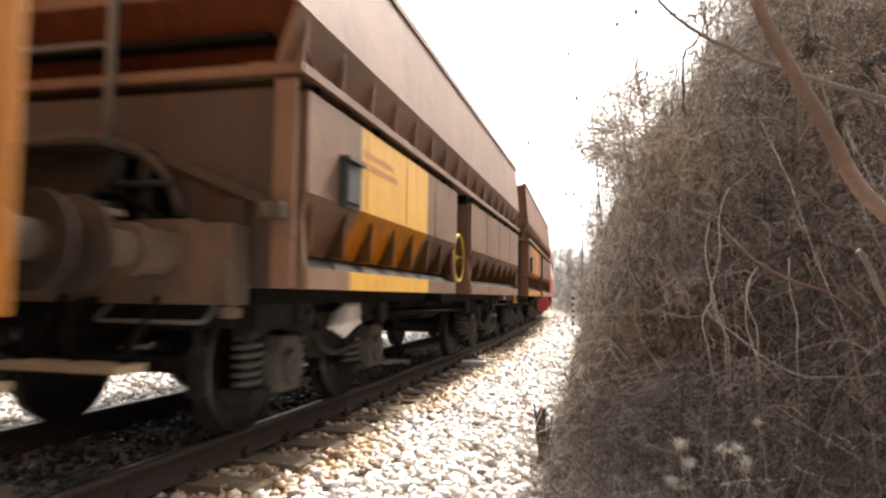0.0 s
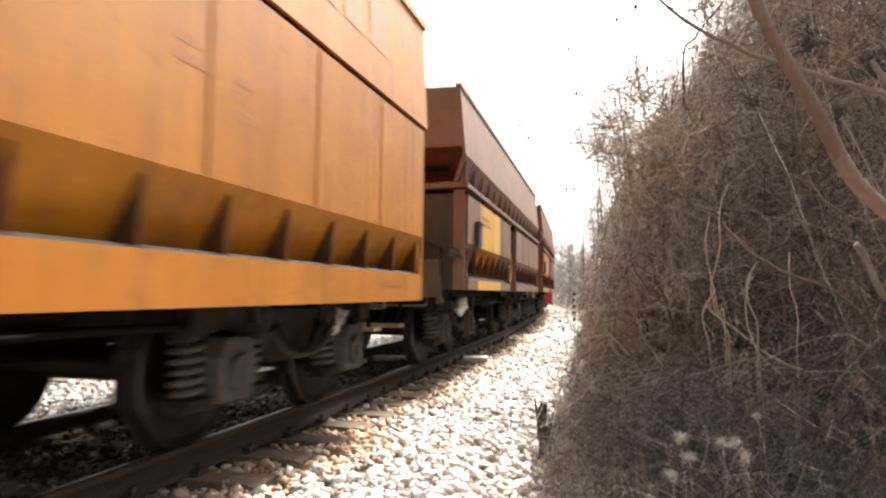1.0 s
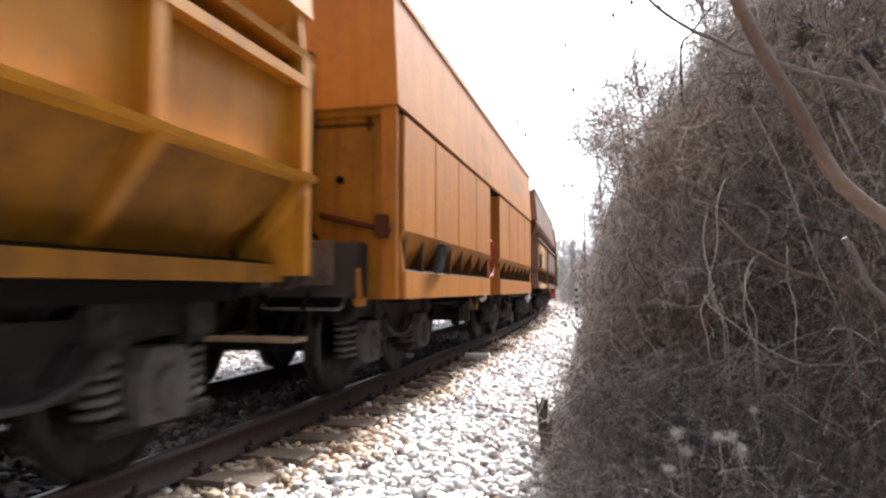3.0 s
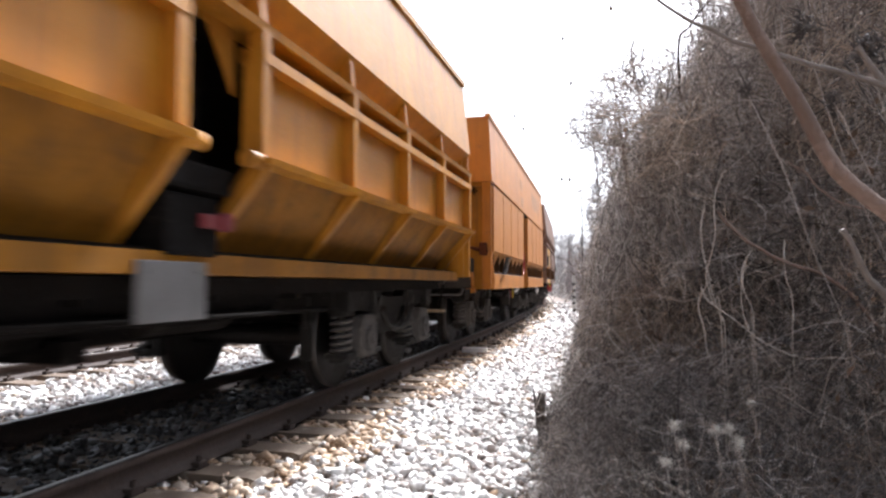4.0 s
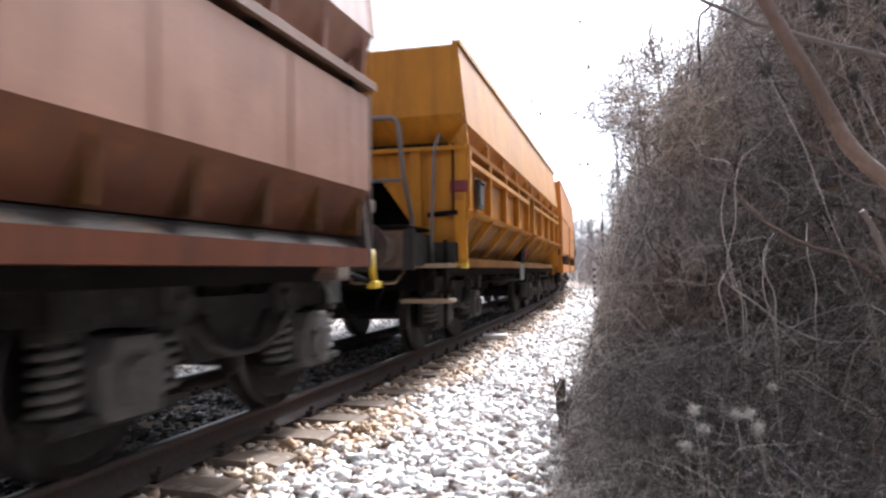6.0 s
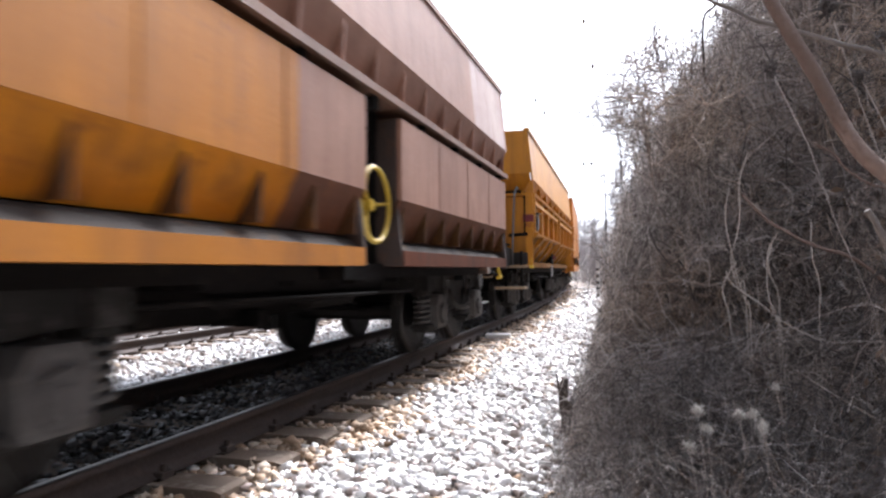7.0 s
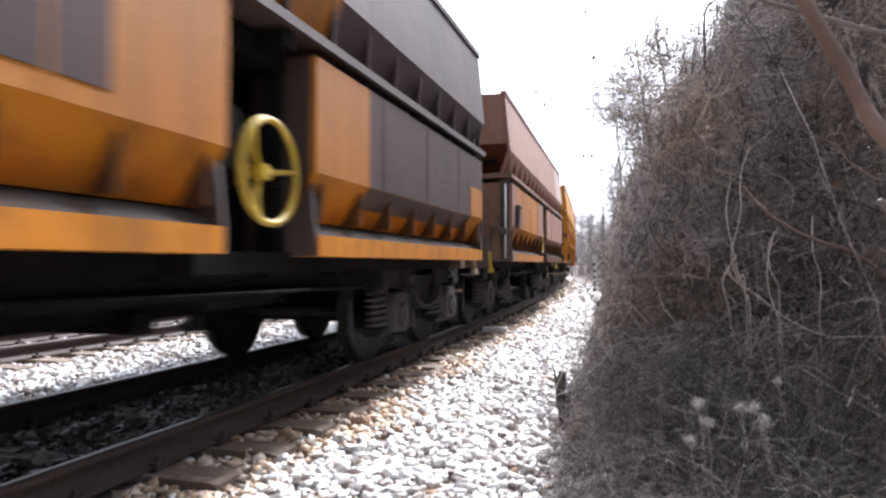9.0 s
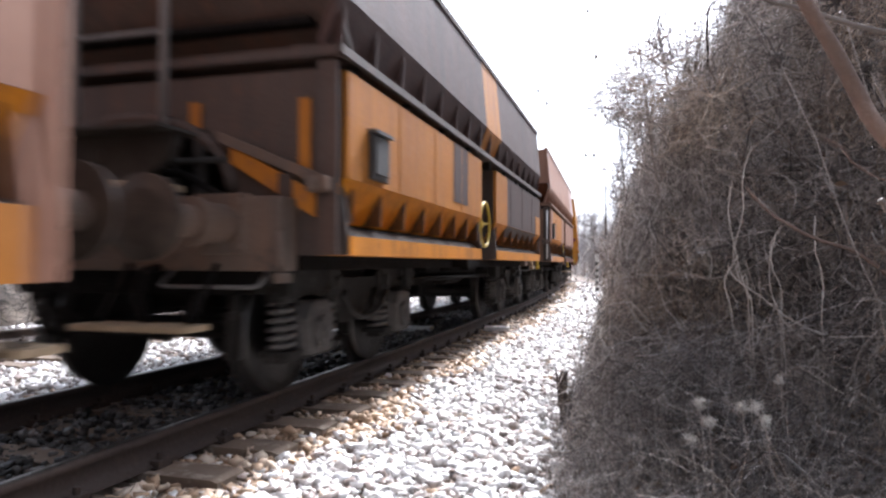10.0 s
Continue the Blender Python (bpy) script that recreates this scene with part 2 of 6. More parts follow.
PALETWIG = island_tone("pale_vine_stems", [(0.34, 0.29, 0.245), (0.48, 0.425, 0.37), (0.64, 0.58, 0.52)], 0.8, 0.2, 120)
GREYBARK = surface("grey_weathered_bark", (0.21, 0.18, 0.16), (0.13, 0.11, 0.098), 0.85, 0, 9, 90, 0.6, None, 0, (0.30, 0.27, 0.245))
GRASS = island_tone("dry_grass", [(0.12, 0.085, 0.05), (0.20, 0.14, 0.085), (0.30, 0.22, 0.14)], 0.85, 0.1, 90)
# haze is put into this bark tone, so far growth looks pale
HAZETWIG = island_tone("hazed_far_trees", [(0.24, 0.225, 0.22), (0.33, 0.31, 0.305), (0.42, 0.40, 0.395)], 0.9, 0.1, 20)
LEAF = island_tone("withered_leaves", [(0.09, 0.058, 0.038), (0.14, 0.092, 0.06), (0.20, 0.145, 0.10)], 0.8, 0.2, 80)
FLUFF = island_tone("seed_fluff", [(0.42, 0.39, 0.35), (0.52, 0.49, 0.45), (0.6, 0.57, 0.53)], 0.9, 0.0, 80)


# ---- mesh tools ----
def link(name, mesh, parent=None, label=""):
    ob = new(name, mesh)
    if parent is not None:
        ob.parent = parent
    if label:
        ob["label"] = label
    return ob


def mesh_of(name, bm, *mats, smooth=False):
    bmesh.ops.recalc_face_normals(bm, faces=bm.faces)
    me = bpy.data.meshes.new(name)
    bm.to_mesh(me)
    bm.free()
    for m in mats:
        me.materials.append(m)
    if smooth:
        me.polygons.foreach_set("use_smooth", [True] * len(me.polygons))
    return me


def part(name, bm, mats, parent, label="", smooth=False):
    return link(name, mesh_of(name, bm, *(mats if isinstance(mats, (list, tuple)) else (mats,)), smooth=smooth), parent, label)


def thing(name, label, category, group="", kind=""):
    return tagged(new(name), label, category, group, kind)


def prism(bm, poly, a, b, axis="x", mi=0, bevel=0.0):
    """A polygon of (u, v) drawn out from a to b along an axis: x -> (y, z), y -> (x, z), z -> (x, y)."""
    def at(u, v, w):
        return {"x": (w, u, v), "y": (u, w, v), "z": (u, v, w)}[axis]
    lo = [bm.verts.new(at(u, v, a)) for u, v in poly]
    hi = [bm.verts.new(at(u, v, b)) for u, v in poly]
    k = len(poly)
    faces = [bm.faces.new(lo[::-1]), bm.faces.new(hi)]
    for i in range(k):
        faces.append(bm.faces.new((lo[i], lo[(i + 1) % k], hi[(i + 1) % k], hi[i])))
    for f in faces:
        f.material_index = mi
    if bevel:
        ed = list({e for f in faces for e in f.edges})
        r = bmesh.ops.bevel(bm, geom=ed, offset=bevel, segments=2, affect="EDGES", profile=0.6)
        for f in r["faces"]:
            f.material_index = mi


def box(bm, x0, x1, y0, y1, z0, z1, mi=0, bevel=0.0):
    prism(bm, [(x0, y0), (x1, y0), (x1, y1), (x0, y1)], z0, z1, "z", mi, bevel)


def disc(bm, c, r, a, b, axis="y", n=28, mi=0, r2=None):
    """A cylinder or cone about c's axis line from a to b."""
    i = "xyz".index(axis)
    j, k = [q for q in range(3) if q != i]
    rings = []
    for w, rad in ((a, r), (b, r if r2 is None else r2)):
        ring = []
        for q in range(n):
            p = [0.0, 0.0, 0.0]
            p[i] = w
            p[j] = c[j] + rad * math.cos(2 * math.pi * q / n)
            p[k] = c[k] + rad * math.sin(2 * math.pi * q / n)
            ring.append(bm.verts.new(p))
        rings.append(ring)
    fs = [bm.faces.new(rings[0][::-1]), bm.faces.new(rings[1])]
    for q in range(n):
        fs.append(bm.faces.new((rings[0][q], rings[0][(q + 1) % n], rings[1][(q + 1) % n], rings[1][q])))
    for f in fs:
        f.material_index = mi


def tube(bm, pts, r, n=8, mi=0, r_end=None, closed=False):
    """A round bar along a path."""
    pts = [Vector(p) for p in pts]
    rings, k = [], len(pts)
    side = None
    for i, p in enumerate(pts):
        if closed:
            d = pts[(i + 1) % k] - pts[i - 1]
        else:
            d = pts[min(i + 1, k - 1)] - pts[max(i - 1, 0)]
        d.normalize()
        if side is None:
            side = d.orthogonal().normalized()
        side = (side - d * side.dot(d)).normalized()
        up = d.cross(side)
        rad = r if r_end is None else r + (r_end - r) * i / (k - 1)
        rings.append([bm.verts.new(p + rad * (math.cos(2 * math.pi * q / n) * side + math.sin(2 * math.pi * q / n) * up)) for q in range(n)])
    last = k if closed else k - 1
    for i in range(last):
        a, b = rings[i], rings[(i + 1) % k]
        for q in range(n):
            f = bm.faces.new((a[q], a[(q + 1) % n], b[(q + 1) % n], b[q]))
            f.material_index, f.smooth = mi, True
    if not closed:
        bm.faces.new(rings[0][::-1]).material_index = mi
        bm.faces.new(rings[-1]).material_index = mi


def bend(pts, r=0.08, n=4):
    """Rounds the corners of a path of straight runs."""
    pts = [Vector(p) for p in pts]
    out = [pts[0]]
    for a, b, c in zip(pts, pts[1:], pts[2:]):
        u, v = (a - b), (c - b)
        q = min(r, u.length * 0.45, v.length * 0.45)
        p0, p1 = b + u.normalized() * q, b + v.normalized() * q
        for i in range(n + 1):
            w = i / n
            out.append((1 - w) ** 2 * p0 + 2 * w * (1 - w) * b + w * w * p1)
    return out + [pts[-1]]


def array_mesh(name, verts, quads, mats, mat_index=None, smooth=False):
    """A mesh from numpy arrays: verts (n, 3), faces (m, 3 or 4)."""
    me = bpy.data.meshes.new(name)
    verts, quads = np.asarray(verts, np.float32), np.asarray(quads, np.int32)
    k = quads.shape[1]
    me.vertices.add(len(verts))
    me.vertices.foreach_set("co", verts.ravel())
    me.loops.add(quads.size)
    me.loops.foreach_set("vertex_index", quads.ravel())
    me.polygons.add(len(quads))
    me.polygons.foreach_set("loop_start", np.arange(len(quads), dtype=np.int32) * k)
    me.polygons.foreach_set("loop_total", np.full(len(quads), k, np.int32))
    if mat_index is not None:
        me.polygons.foreach_set("material_index", np.asarray(mat_index, np.int32))
    if smooth:
        me.polygons.foreach_set("use_smooth", np.ones(len(quads), bool))
    me.update(calc_edges=True)
    for m in mats:
        me.materials.append(m)
    return me


# ---- ground, ballast bed, rails ----
def line_np(s, lat, z):
    a = np.asarray(s) / RC
    return np.stack([-DC - RC + (RC + lat) * np.cos(a), (RC + lat) * np.sin(a), np.zeros_like(a) + z], -1)


def strip(name, section, s0, s1, step, mats, mat_of=None):
    """A cross-section of (lat, z) swept along the line."""
    ss = np.arange(s0, s1 + 1e-6, step)
    k = len(section)
    v = np.concatenate([line_np(ss, la, z)[:, None, :] for la, z in section], 1).reshape(-1, 3)
    q, mi = [], []
    for i in range(len(ss) - 1):
        for j in range(k - 1):
            q.append((i * k + j, i * k + j + 1, (i + 1) * k + j + 1, (i + 1) * k + j))
            mi.append(mat_of[j] if mat_of else 0)
    return array_mesh(name, v, q, mats, mi)


def build_ground():
    n = 120
    g = np.sign(np.linspace(-1, 1, n)) * np.abs(np.linspace(-1, 1, n)) ** 3 * 1500
    xx, yy = np.meshgrid(g, g, indexing="ij")
    rng = np.random.default_rng(3)
    z = -0.46 + rng.normal(0, 0.015, xx.shape)
    z += np.clip((xx - 6) * 0.05, 0, 4)
    z += np.clip((-xx - 14.0 - 0.0014 * yy * yy) * 0.45, 0, 3.2)               # the cutting on the inside of the curve
    v = np.stack([xx, yy, z], -1).reshape(-1, 3)
    q = [(i * n + j, (i + 1) * n + j, (i + 1) * n + j + 1, i * n + j + 1) for i in range(n - 1) for j in range(n - 1)]
    tagged(link("ground", array_mesh("ground", v, q, [EARTH], smooth=True)), "bare brown winter earth beside the railway line", "ground", kind="structure")
    sec = [(-9.5, -0.5), (-8.2, -0.30), (-6.0, -0.24), (-3.0, -0.25), (-2.4, -0.27), (-1.7, -0.25), (0, -0.235), (1.35, -0.235), (2.1, -0.265), (3.0, -0.33), (3.8, -0.5)]
    tagged(link("ballast_bed", strip("ballast_bed", sec, -30, 150, 1.0, [BEDTONE])), "crushed stone bed under two tracks, toned dark for gap shade", "ballast", kind="structure")


RAIL_SECTION = [(-0.075, -0.172), (-0.075, -0.160), (-0.02, -0.140), (-0.009, -0.12), (-0.009, -0.055), (-0.034, -0.042), (-0.036, -0.012),
                (-0.028, 0.0), (0.028, 0.0), (0.036, -0.012), (0.034, -0.042), (0.009, -0.055), (0.009, -0.12), (0.02, -0.140), (0.075, -0.160), (0.075, -0.172)]


def rail_mesh(lat):
    sec = [(lat + a, z) for a, z in RAIL_SECTION]
    return strip("rail", sec, -30, 150, 0.75, [RAILSIDE, RAILTOP], [0, 0, 0, 0, 0, 0, 0, 1, 0, 0, 0, 0, 0, 0, 0])


def build_track(centre, first, count, label, spacing=0.5837):
    track = thing("railway_track", label, "railway track", kind="structure")
    for side in (-0.7525, 0.7525):
        link("rail", rail_mesh(centre + side), track)
    bm = bmesh.new()
    prism(bm, [(-1.3, -0.42), (1.3, -0.42), (1.3, -0.19), (1.25, -0.178), (-1.25, -0.178), (-1.3, -0.19)], -0.125, 0.125, "x")
    sleeper = mesh_of("sleeper", bm, CONCRETE)
    bm = bmesh.new()
    for sg in (-1, 1):
        for e in (-1, 1):
            y = sg * 0.7525 + e * 0.095
            box(bm, -0.05, 0.05, y - 0.03, y + 0.03, -0.178, -0.135, 0, 0.006)
            disc(bm, (0, y, 0), 0.018, -0.135, -0.10, "z", 8)
            box(bm, -0.07, 0.07, sg * 0.7525 - 0.12, sg * 0.7525 + 0.12, -0.179, -0.166)
    clip = mesh_of("rail_fastening", bm, RAILSIDE)
    rng = random.Random(7)
    for i in range(count):
        s = first + i * spacing
        so = link("sleeper", sleeper, track)
        so.matrix_basis = line_pose(s, centre, 0, 0) @ pose(0, rng.uniform(-0.02, 0.02), rng.uniform(-0.006, 0.002), 0, 0, rng.uniform(-0.5, 0.5))
        co = link("rail_fastening", clip, so)
        co.matrix_basis = Matrix.Translation((0, 0, 0))
    return track


# a crushed stone: a rough block with one chopped corner
BLOCK_V = np.array([(-1, -1, -1), (1, -1, -1), (1, 1, -1), (-1, 1, -1), (-1, -1, 1), (1, -1, 1), (-1, 1, 1), (1, 0.1, 1), (0.1, 1, 1), (1, 1, 0.1)]) * 0.62
BLOCK_F = np.array([(0, 2, 1), (0, 3, 2), (0, 1, 5), (0, 5, 4), (0, 4, 6), (0, 6, 3), (1, 2, 9), (1, 9, 7), (1, 7, 5),
                    (3, 6, 8), (3, 8, 9), (3, 9, 2), (4, 5, 7), (4, 7, 8), (4, 8, 6), (7, 9, 8)])


def bed_height(lat):
    return np.interp(lat, [-9.5, -8.2, -6, -3, -2.4, -1.7, 0, 1.35, 2.1, 3.0, 3.8], [-0.5, -0.30, -0.24, -0.25, -0.27, -0.25, -0.235, -0.235, -0.265, -0.33, -0.5])


def stones(name, label, zones, seed):
    """zones: (s0, s1, lat0, lat1, per square metre, size, kind) with kind 0 pale, 1 rusty, 2 dark; pale and rusty mix
    across the shoulder.
    """
    rng = np.random.default_rng(seed)
    vs, fs, ms, base = [], [], [], 0
    for s0, s1, l0, l1, dens, size, kind in zones:
        n = int((s1 - s0) * (l1 - l0) * dens)
        s, la = rng.uniform(s0, s1, n), rng.uniform(l0, l1, n)
        sz = size * rng.uniform(0.5, 1.45, n)
        if kind == 1 and l0 > 0.8:                     # the sleeper ends stay mostly bare
            off = np.abs((s * (RC / (RC + 0.0)) - 3.14 + 0.2918) % 0.5837 - 0.2918)
            bare = (off < 0.15) & (la < 1.34) & (rng.uniform(0, 1, n) < 0.86)
            s, la, sz = s[~bare], la[~bare], sz[~bare]
            n = len(s)
        shape = BLOCK_V[None] + rng.normal(0, 0.24, (n, 10, 3))
        shape = shape * rng.uniform(0.55, 1.3, (n, 1, 3)) * np.array([1.15, 0.95, 0.62])
        ang = rng.normal(0, 0.26, (n, 3))
        ang[:, 2] = rng.uniform(0, 6.283, n)
        for ax in range(3):
            c, sn = np.cos(ang[:, ax])[:, None], np.sin(ang[:, ax])[:, None]
            j, k = [q for q in range(3) if q != ax]
            a, b = shape[:, :, j].copy(), shape[:, :, k].copy()
            shape[:, :, j], shape[:, :, k] = c * a - sn * b, sn * a + c * b
        z = bed_height(la) + sz * rng.uniform(0.05, 0.55, n)
        z += np.where((np.abs(la) < 0.7) & (rng.uniform(0, 1, n) < 0.5), 0.045, 0.0)          # some lie up on the sleepers
        pos = line_np(s, la, 0.0)
        pos[:, 2] = z
        vs.append((shape * (sz[:, None, None] * 0.5 / 0.8) + pos[:, None, :]).reshape(-1, 3))
        fs.append((np.arange(n)[:, None, None] * 10 + BLOCK_F[None] + base).reshape(-1, 3))
        base += n * 10
        if kind == 1:
            p = np.clip((np.abs(la) - 1.26 + 0.14 * np.sin(s * 2.3)) / 0.48, 0.08, 0.98)
            kk = np.where(rng.uniform(0, 1, n) < p, 0, 1)
        else:
            kk = np.full(n, kind)
        ms.append(np.repeat(kk, 16))
    me = array_mesh(name, np.concatenate(vs), np.concatenate(fs), [STONE, RUSTSTONE, SHADESTONE], np.concatenate(ms))
    return tagged(link(name, me), label, "ballast", kind="stuff")


build_ground()
build_track(0.0, 3.14 - 0.5837 * 22, 120, "rusty curved rails on concrete sleepers in stone ballast")
build_track(-4.45, -4.0, 90, "second rusty track on concrete sleepers beside the train")
stones("ballast_stones", "angular white limestone ballast, rust stained beside the rail",
       [(0.8, 11, 0.84, 3.3, 560, 0.056, 1), (0.8, 9, 0.84, 3.3, 330, 0.032, 1), (-7, 0.8, 0.84, 3.3, 150, 0.07, 1), (11, 20, 0.84, 3.1, 240, 0.07, 1), (20, 42, 0.84, 2.9, 90, 0.10, 1)], 11)
stones("track_stones", "crushed stone between the rails, dark with the train's shade", [(0.5, 12, -0.68, 0.68, 300, 0.052, 2), (0.5, 8, -0.68, 0.68, 520, 0.028, 2), (12, 30, -0.68, 0.68, 150, 0.07, 2)], 12)
stones("middle_stones", "white limestone ballast between the two tracks",
       [(1.5, 16, -3.55, -0.86, 240, 0.062, 1), (16, 34, -3.55, -0.86, 80, 0.08, 0), (4, 26, -5.1, -3.8, 90, 0.065, 1), (5, 34, -8.0, -5.3, 60, 0.075, 0)], 13)


def slab(s, lat, z, lx, ly, turn, label):
    bm = bmesh.new()
    box(bm, -lx / 2, lx / 2, -ly / 2, ly / 2, -0.035, 0.035, 0, 0.012)
    ob = part("concrete_slab", bm, PALECONC, None)
    ob.matrix_basis = line_pose(s, lat, z, turn)
    tagged(ob, label, "slab", "loose slabs by the track")


slab(11.2, 1.10, -0.145, 0.34, 0.42, 8, "small pale concrete slab lying beside the rail")
slab(10.85, -0.25, -0.15, 0.30, 0.62, 4, "pale concrete slab lying between the rails")
slab(11.3, -2.6, -0.16, 0.30, 0.5, 12, "pale concrete slab lying between the tracks")


# ---- wagons: x forward, y to the left, z from the top of the rail ----
def lathe(bm, profile, n=36, mi=0, axis_z=0.0):
    """Revolves (y, r) about the y axis."""
    rings = [[bm.verts.new((r * math.sin(2 * math.pi * q / n), y, axis_z + r * math.cos(2 * math.pi * q / n))) for q in range(n)] for y, r in profile]
    for a, b in zip(rings, rings[1:]):
        for q in range(n):
            f = bm.faces.new((a[q], a[(q + 1) % n], b[(q + 1) % n], b[q]))
            f.material_index = mi
            f.smooth = True
    bm.faces.new(rings[0][::-1]).material_index = mi
    bm.faces.new(rings[-1]).material_index = mi


WHEELSETS, CARS = [], []
SHARED = {}


def wheelset_mesh():
    bm = bmesh.new()
    for sg in (-1, 1):
        lathe(bm, [(sg * 0.69, 0.10), (sg * 0.69, 0.36), (sg * 0.683, 0.375), (sg * 0.683, 0.485), (sg * 0.705, 0.487), (sg * 0.712, 0.465)], 40, 0)
        lathe(bm, [(sg * 0.712, 0.465), (sg * 0.815, 0.457)], 40, 1)
        lathe(bm, [(sg * 0.815, 0.456), (sg * 0.815, 0.395), (sg * 0.795, 0.385), (sg * 0.755, 0.33), (sg * 0.765, 0.16), (sg * 0.80, 0.13), (sg * 0.80, 0.09)], 40, 0)
        for q in range(3):
            a = q * 2.094
            disc(bm, (0.25 * math.sin(a), 0, 0.25 * math.cos(a)), 0.03, sg * 0.755, sg * 0.778, "y", 10)
    disc(bm, (0, 0, 0), 0.085, -1.06, 1.06, "y", 16)
    return mesh_of("wheelset", bm, TREAD, RIM)


def spring_mesh():
    bm = bmesh.new()
    pts = [(0.085 * math.cos(a), 0.085 * math.sin(a), 0.35 + 0.33 * i / 66) for i, a in enumerate(np.linspace(0, 2 * math.pi * 5.5, 67))]
    tube(bm, pts, 0.021, 6)
    disc(bm, (0, 0, 0), 0.045, 0.35, 0.68, "z", 12)
    return mesh_of("coil_spring", bm, BOXGREY)


def bogie_mesh():
    bm = bmesh.new()
    prof = [(-1.32, 0.74), (-1.32, 0.93), (-0.50, 0.95), (-0.36, 0.82), (0.36, 0.82), (0.50, 0.95), (1.32, 0.93), (1.32, 0.74), (0.52, 0.70), (0.40, 0.47), (-0.40, 0.47), (-0.52, 0.70)]
    for sg in (-1, 1):
        prism(bm, prof, sg * 0.94, sg * 1.06, "y", 0, 0.012)
        for ax in (-0.9, 0.9):
            for dx in (-0.32, 0.32):
                disc(bm, (ax + dx, sg * 1.0, 0), 0.12, 0.68, 0.75, "z", 14)
                box(bm, ax + dx - 0.11, ax + dx + 0.11, sg * 1.0 - 0.11, sg * 1.0 + 0.11, 0.305, 0.35, 0, 0.01)
            box(bm, ax - 0.42, ax + 0.42, sg * 1.0 - 0.07, sg * 1.0 + 0.07, 0.27, 0.31, 0, 0.008)
        tube(bm, [(-0.34, sg * 1.08, 0.72), (-0.2, sg * 1.1, 0.56), (0, sg * 1.1, 0.50), (0.2, sg * 1.1, 0.56), (0.34, sg * 1.08, 0.72)], 0.02, 8)
        box(bm, -0.2, 0.2, sg * 0.82, sg * 1.0, 0.82, 0.93, 0, 0.01)
    box(bm, -0.24, 0.24, -0.95, 0.95, 0.55, 0.84, 0, 0.02)
    for ex in (-1.3, 1.3):
        box(bm, ex - 0.05, ex + 0.05, -0.98, 0.98, 0.74, 0.9, 0, 0.01)
        box(bm, ex * 0.34 - 0.03, ex * 0.34 + 0.03, -0.8, 0.8, 0.34, 0.44)
    for ax in (-0.9, 0.9):
        for e in (-1, 1):
            for sg in (-1, 1):
                prism(bm, [(ax + e * 0.47, 0.30), (ax + e * 0.54, 0.30), (ax + e * 0.54, 0.62), (ax + e * 0.47, 0.62)], sg * 0.70, sg * 0.80, "y")
                box(bm, ax + e * 0.51 - 0.02, ax + e * 0.51 + 0.02, sg * 0.72, sg * 0.78, 0.6, 0.85)
    return mesh_of("bogie", bm, BOGIEGREY)


def box_mesh():
    bm = bmesh.new()
    prism(bm, [(-0.17, 0.30), (-0.20, 0.56), (-0.13, 0.68), (0.13, 0.68), (0.20, 0.56), (0.17, 0.30)], 0.90, 1.15, "y", 0, 0.02)
    disc(bm, (0, 0, 0.46), 0.12, 1.15, 1.185, "y", 20)
    disc(bm, (0, 0, 0.46), 0.05, 1.185, 1.20, "y", 12)
    for a in (-0.085, 0.085):
        for c in (-0.085, 0.085):
            disc(bm, (a, 0, 0.46 + c), 0.014, 1.15, 1.195, "y", 6)
    return mesh_of("axle_box", bm, BOXGREY)


def yoke_meshes():
    """Hanger plates, spring caps and the swing link on the outside of one side frame, each a mesh of its own."""
    out = []
    for e in (-1, 1):
        bm = bmesh.new()
        prism(bm, [(e * 0.44, 0.94), (e * 0.64, 0.94), (e * 0.61, 0.68), (e * 0.51, 0.58), (e * 0.43, 0.64)], 1.055, 1.10, "y", 0, 0.01)
        disc(bm, (e * 0.53, 0, 0.80), 0.05, 1.09, 1.14, "y", 14)
        out.append(("hanger", mesh_of("hanger", bm, DUST)))
        bm = bmesh.new()
        box(bm, e * 1.22 - 0.12, e * 1.22 + 0.12, 1.04, 1.12, 0.72, 0.95, 0, 0.012)
        out.append(("spring_cap", mesh_of("spring_cap", bm, BOGIEGREY)))
    bm = bmesh.new()
    tube(bm, [(-0.48, 1.12, 0.70), (-0.32, 1.13, 0.56), (-0.12, 1.13, 0.50), (0.12, 1.13, 0.50), (0.32, 1.13, 0.56), (0.48, 1.12, 0.70)], 0.022, 8)
    out.append(("swing_link", mesh_of("swing_link", bm, DUST)))
    return out


def add_bogie(car, x):
    if not SHARED:
        SHARED.update(wheelset=wheelset_mesh(), spring=spring_mesh(), bogie=bogie_mesh(), box=box_mesh(), yoke=yoke_meshes())
    b = link("bogie", SHARED["bogie"], car)
    b.location = (x, 0, 0)
    for sg in (0, 180):
        for name, mesh in SHARED["yoke"]:
            link(name, mesh, b).rotation_euler = (0, 0, radians(sg))
    for ax in (-0.9, 0.9):
        w = link("wheelset", SHARED["wheelset"], b)
        w.location = (ax, 0, 0.46)
        WHEELSETS.append((w, ax, random.uniform(0, 360)))
        for sg in (0, 180):
            o = link("axle_box", SHARED["box"], b)
            o.location, o.rotation_euler = (ax, 0, 0), (0, 0, radians(sg))
            for dx in (-0.32, 0.32):
                sp = link("coil_spring", SHARED["spring"], b)
                sp.location = (ax + dx, 1.0 if sg == 0 else -1.0, 0)
    return b


